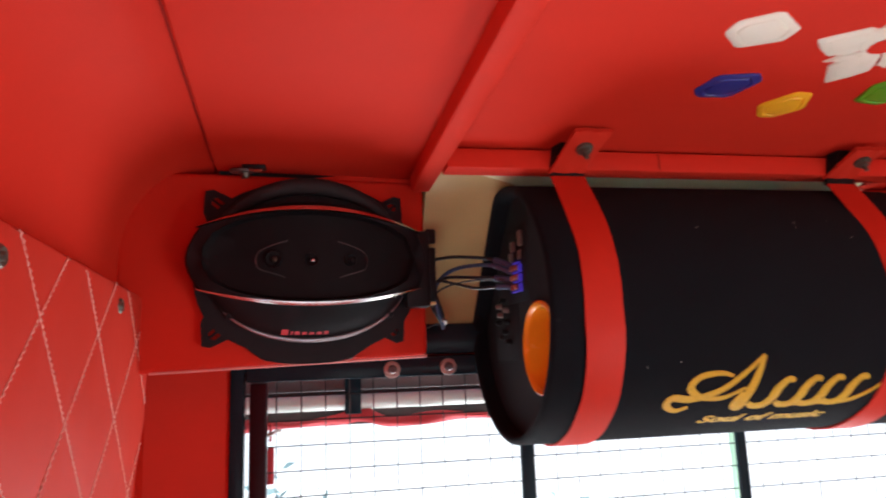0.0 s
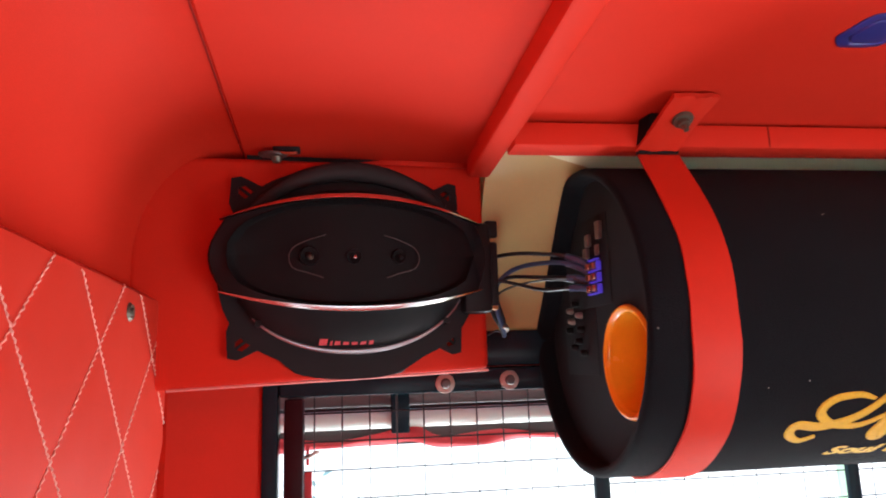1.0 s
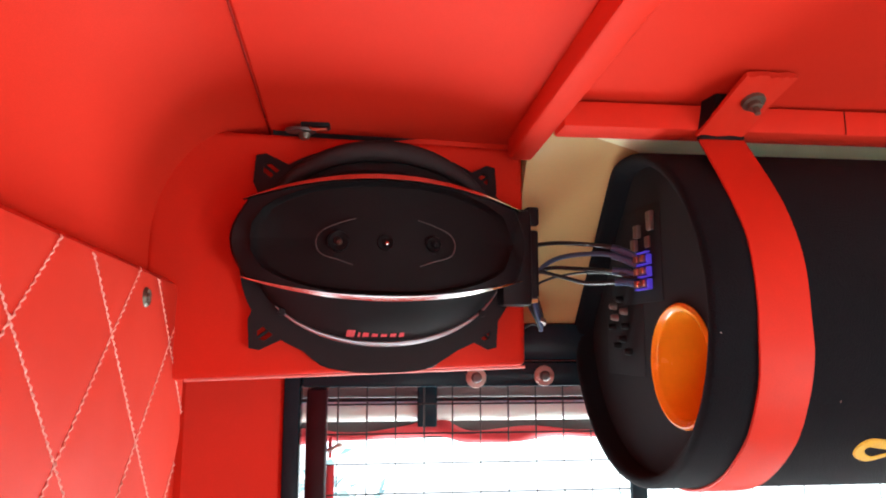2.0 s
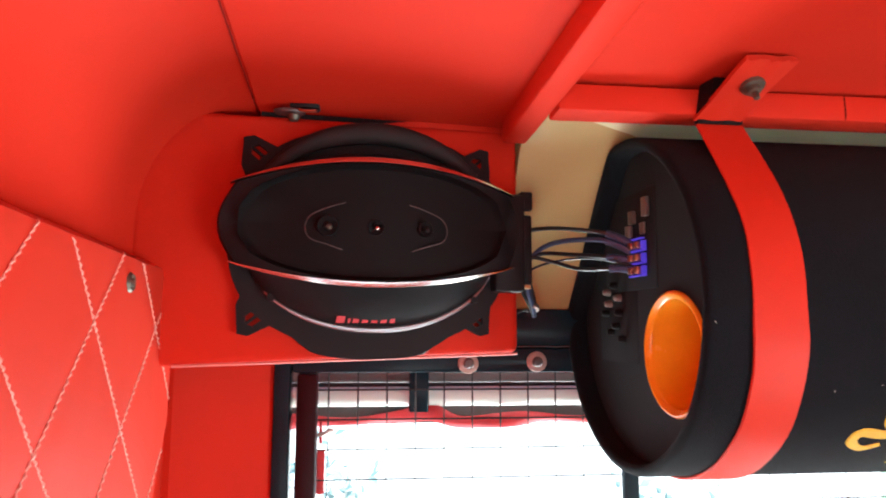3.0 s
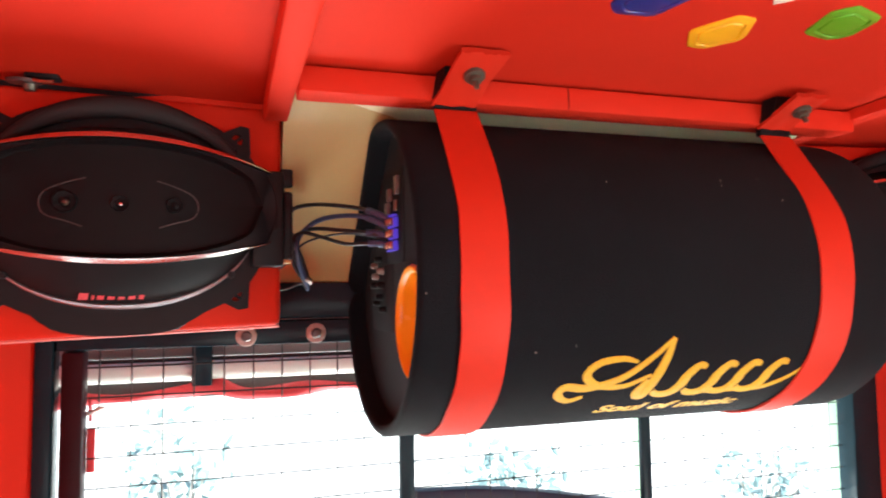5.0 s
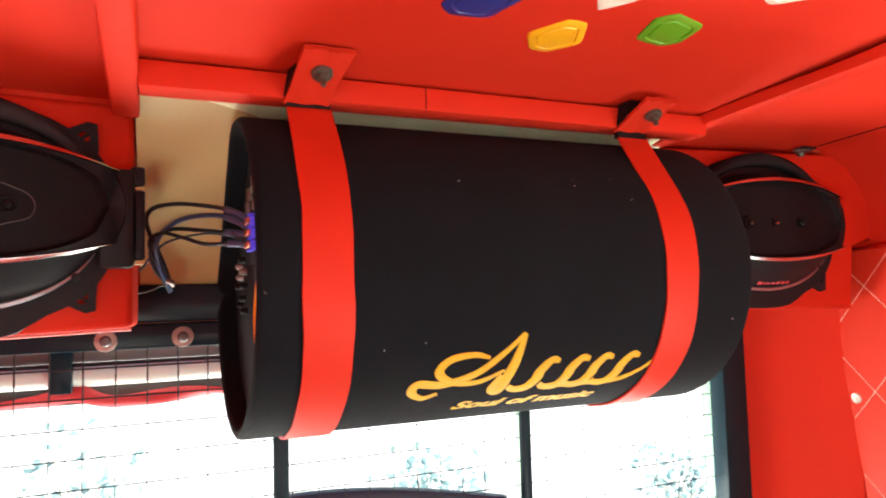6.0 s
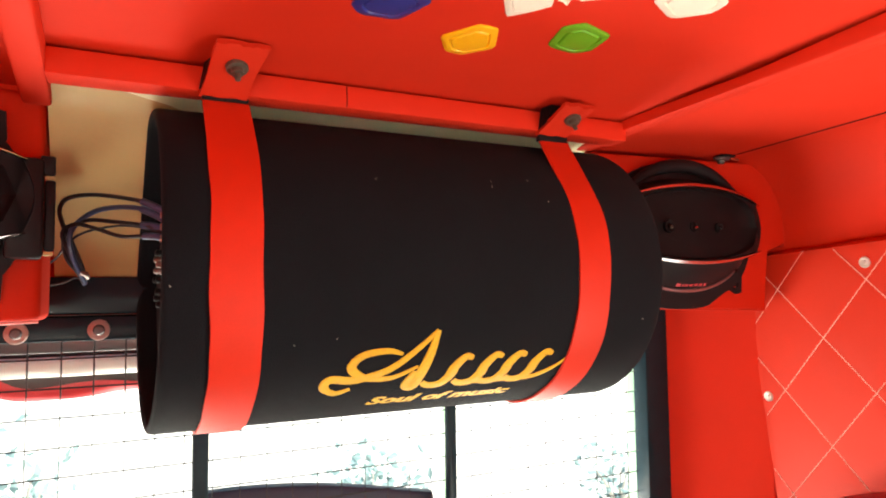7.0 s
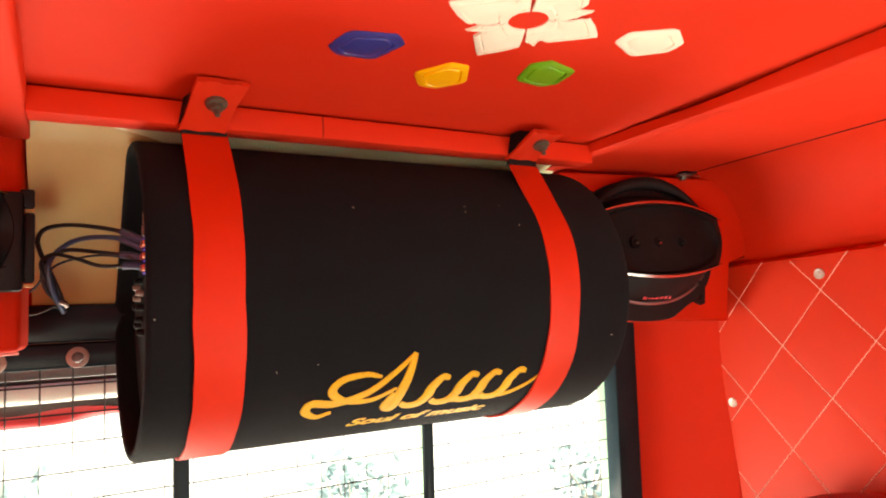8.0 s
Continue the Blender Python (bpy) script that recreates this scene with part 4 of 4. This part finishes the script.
# ---- flower and petals stuck to the roof ----
def motif(name, outline, m, label, category):
    """A soft padded shape on the roof, with a pressed line round it; outline in x, y."""
    cx, cy_ = sum(p[0] for p in outline) / len(outline), sum(p[1] for p in outline) / len(outline)
    rings = []
    for f, h in ((1.0, 0.0), (1.0, 0.0014), (0.95, 0.0022), (0.74, 0.0026), (0.69, 0.0010), (0.64, 0.0028), (0.3, 0.0040)):
        rings.append([(cx + (x - cx) * f, cy_ + (y - cy_) * f, roof_z(cy_ + (y - cy_) * f) + 0.0005 - h) for x, y in outline])
    return tagged(part(name, strip(rings, closed=True, caps=True), m), label, category, "roof flower")


FX, FYC = 0.441, 0.357
for deg, rad, m, colour in ((184.5, 0.117, WHITE_PL, "white"), (138.5, 0.117, BLUE_PL, "blue"), (93.5, 0.111, YELLOW_PL, "yellow"), (46.5, 0.105, GREEN_PL, "green"), (-3, 0.109, WHITE_PL, "white")):
    a = math.radians(deg)
    du, dv = Vector((math.cos(a), math.sin(a))), Vector((-math.sin(a), math.cos(a)))
    half = [(-0.0275, 0.0), (-0.0270, 0.0075), (-0.0255, 0.0095), (-0.002, 0.0230), (0.002, 0.0242), (0.007, 0.0228), (0.0245, 0.0095), (0.0262, 0.0070)]
    shape = half + [(0.0270, 0.0)] + [(u, -v) for u, v in half[:0:-1]]
    c = Vector((FX, FYC)) + du * rad
    motif("petal", [tuple(c + du * u + dv * v) for u, v in shape], m, colour + " padded vinyl petal on the red roof", "roof decoration")
# four long petals with a fuller trailing side, and a small leaf between each two
corner = [(0.0635, 0), (0.0590, 4), (0.0420, 31), (0.0345, 36), (0.0360, 41), (0.0440, 47), (0.0365, 51), (0.0345, 56), (0.0425, 61), (0.0510, 75), (0.0600, 86)]
ring = [Vector((r * math.cos(math.radians(d + 90 * q + 2)), r * math.sin(math.radians(d + 90 * q + 2)))) for q in range(4) for r, d in corner]
flower = thing("flower", "white padded vinyl flower with a round hole on the red roof", "roof decoration", pose(0, 0, 0), "roof flower")
STAGES = ((0.0, 0.0), (0.0, 0.0014), (0.07, 0.0024), (0.16, 0.0024), (0.19, 0.0014), (0.22, 0.0024), (0.5, 0.0032), (0.74, 0.0026), (0.78, 0.0015), (0.82, 0.0026), (0.93, 0.0024), (1.0, 0.0014), (1.0, 0.0))
for q in range(4):
    n = len(corner)
    turned = [ring[(q * n + k) % (4 * n)] for k in range(-3, n)]
    for name, lo, hi in (("long_petal", 0, 6), ("small_leaf", 6, 10)):
        rim = []
        for a, b in zip(turned[lo:hi], turned[lo + 1:hi + 1]):
            rim += [a.lerp(b, k / 3) for k in range(3)]
        rim.append(turned[hi])
        rim = [rim[0], rim[0].lerp(rim[1], 0.15)] + rim[1:-1] + [rim[-1].lerp(rim[-2], 0.15), rim[-1]]
        rows = []
        for f, h in STAGES:
            row = []
            for k, v in enumerate(rim):
                p = v.lerp(v.normalized() * 0.0138, f)
                edge = 0.6 if k in (0, len(rim) - 1) else 1.0
                row.append((FX + p.x, FYC + p.y, roof_z(FYC + p.y) + 0.0005 - h * edge))
            rows.append(row)
        part(name, strip(rows), WHITE_PL, flower)


# ---- just behind the window: awning edge, valance, dark roll ----
awn = thing("awning", "grey and white awning edge with a scalloped red valance", "awning", pose(0, 0, 0))
part("beam", box(-0.12, 1.0, 0.90, 0.93, 1.205, 1.30, 0.004), GREY, awn)
part("white_pipe", sweep([(-0.12, 0.88, 1.192), (1.0, 0.88, 1.192)], 0.011, 14, smooth_path=False), WHITE_TUBE, awn)
part("liner", box(-0.12, 1.0, 0.893, 0.899, 1.160, 1.206, 0.001), DARKGREY, awn)
part("clamp", box(0.038, 0.060, 0.862, 0.878, 1.176, 1.225, 0.002), FRAME, awn)
rings = []
for k in range(141):
    x = -0.12 + 1.12 * k / 140
    wav = 0.004 * math.sin(x * 70) + 0.003 * math.sin(x * 31 + 1)
    hump = math.exp(-((x - 0.062) / 0.022) ** 2)
    top_z = 1.171 + 0.003 * math.sin(x * 47) + 0.014 * hump
    bot_z = 1.1585 + 0.003 * math.sin(x * 26 + 2) + 0.008 * hump
    rings.append([(x, 0.882 + wav, top_z), (x, 0.880 + wav * 1.5, (top_z + bot_z) / 2), (x, 0.882 + wav * 2, bot_z)])
val = part("valance", strip(rings), VALANCE, awn, "scalloped red cloth valance")
sol = val.modifiers.new("thickness", "SOLIDIFY")
sol.thickness = 0.0015

rings = []
for k in range(30):
    x = 0.286 + 0.292 * k / 29
    zt = 1.040 - 0.036 * ((x - 0.286) / 0.292) ** 1.3 + 0.004 * math.sin((x - 0.286) * 14)
    rings.append([(x, 0.850, 0.70), (x, 0.850, zt - 0.008), (x, 0.853, zt - 0.002), (x, 0.862, zt), (x, 0.871, zt - 0.003), (x, 0.874, 0.70)])
tagged(part("backrest_cover", strip(rings, closed=True, caps=True), NAVY), "dark navy vinyl cover standing behind the window", "cover")

# ---- outside ----
structure(part("ground", box(-400, 400, -400, 400, -0.06, -0.004), CONCRETE), "pale sunlit concrete ground", "ground")
structure(part("cab_base", box(MID - 0.66, MID + 0.66, FRONT, BACK, -0.004, 0.256), FRAME), "dark steel base under the cab floor", "vehicle base")
house = thing("house", "white rendered house with teal windows across the street", "house", pose(0.5, 7.5, 0))
part("wall", box(-6, 6, 0, 4, -0.05, 3.4, 0.03), FACADE, house)
part("roof", box(-6.3, 6.3, -0.4, 4.4, 3.4, 3.6, 0.05), PALE, house)
for k in range(5):
    w = part("window", box(-4.9 + 2.1 * k, -3.8 + 2.1 * k, -0.04, 0.05, 0.9, 2.1, 0.01), PALE, house)
    part("pane", box(-4.82 + 2.1 * k, -3.88 + 2.1 * k, -0.05, -0.03, 0.98, 2.02, 0.005), TEAL, w)


# ---- shrubs in the yard behind the cab ----
LEAF = surface("silver_green_leaf", (0.19, 0.30, 0.31), 0.55, vary=0.4, patch=5, grain=60, bump=0.1)
BARK = surface("shrub_stem", (0.46, 0.45, 0.40), 0.85, vary=0.3, patch=20, grain=120, bump=0.4)


def shrub(x, y, height, spread, seed):
    rng = random.Random(seed)
    ob = thing("shrub", "small pale silver-green shrub in the bright yard", "shrub", pose(x, y, -0.004), "yard shrubs")
    bm = bmesh.new()
    tips = []
    for k in range(7):
        a = 2 * math.pi * k / 7 + rng.uniform(-0.3, 0.3)
        r = spread * rng.uniform(0.4, 1.0)
        tip = (r * math.cos(a), r * math.sin(a), height * rng.uniform(0.65, 1.0))
        tips.append(tip)
        sweep([(0.01 * math.cos(a), 0.01 * math.sin(a), 0), (tip[0] * 0.35, tip[1] * 0.35, tip[2] * 0.5), tip], lambda t: 0.012 * (1 - 0.8 * t), 6, 5, bm=bm)
    part("stem", bm, BARK, ob)
    bm = bmesh.new()
    for k in range(150):
        tx, ty, tz = rng.choice(tips)
        f = rng.uniform(0.45, 1.05)
        c = Vector((tx * f, ty * f, tz * f)) + Vector((rng.gauss(0, 0.06), rng.gauss(0, 0.06), rng.gauss(0, 0.05)))
        d = Vector((rng.gauss(0, 1), rng.gauss(0, 1), rng.gauss(0.2, 0.6))).normalized()
        w = d.orthogonal().normalized()
        n = d.cross(w)
        L, W = rng.uniform(0.04, 0.08), rng.uniform(0.012, 0.022)
        row = [bm.verts.new(p) for p in (c, c + d * L * 0.45 + w * W + n * 0.006, c + d * L, c + d * L * 0.45 - w * W + n * 0.006, c + d * L * 0.5)]
        bm.faces.new((row[0], row[1], row[4]))
        bm.faces.new((row[1], row[2], row[4]))
        bm.faces.new((row[2], row[3], row[4]))
        bm.faces.new((row[3], row[0], row[4]))
    part("crown", bm, LEAF, ob, "loose crown of small leaves", smooth=False)
    return ob


shrub(-0.16, 3.0, 0.84, 0.18, 3)
shrub(1.28, 3.0, 0.62, 0.20, 8)
shrub(2.75, 3.0, 0.38, 0.26, 12)

# ---- padded armrest under the right-hand panel ----
rest = thing("armrest", "dark red padded armrest against the quilted panel", "armrest", pose(1.0, 0.33, 0.93))
rings = []
for k in range(25):
    t = k / 24
    y = -0.30 + 0.593 * t
    f = max(0.02, 1 - max(0, (t - 0.55) / 0.45) ** 2.2) ** 0.5 * max(0.02, 1 - max(0, (0.2 - t) / 0.2) ** 2.2) ** 0.5
    rings.append([(0.05 * math.copysign(abs(math.cos(a)) ** 0.8, math.cos(a)) * (0.6 + 0.4 * f), y, 0.118 * f * math.copysign(abs(math.sin(a)) ** 0.8, math.sin(a))) for a in (2 * math.pi * q / 20 for q in range(20))])
part("cushion", strip(rings, closed=True, caps=True), MAROON_VINYL, rest)
part("bracket", box(-0.02, 0.055, -0.12, -0.06, -0.30, -0.09, 0.004), FRAME, rest)
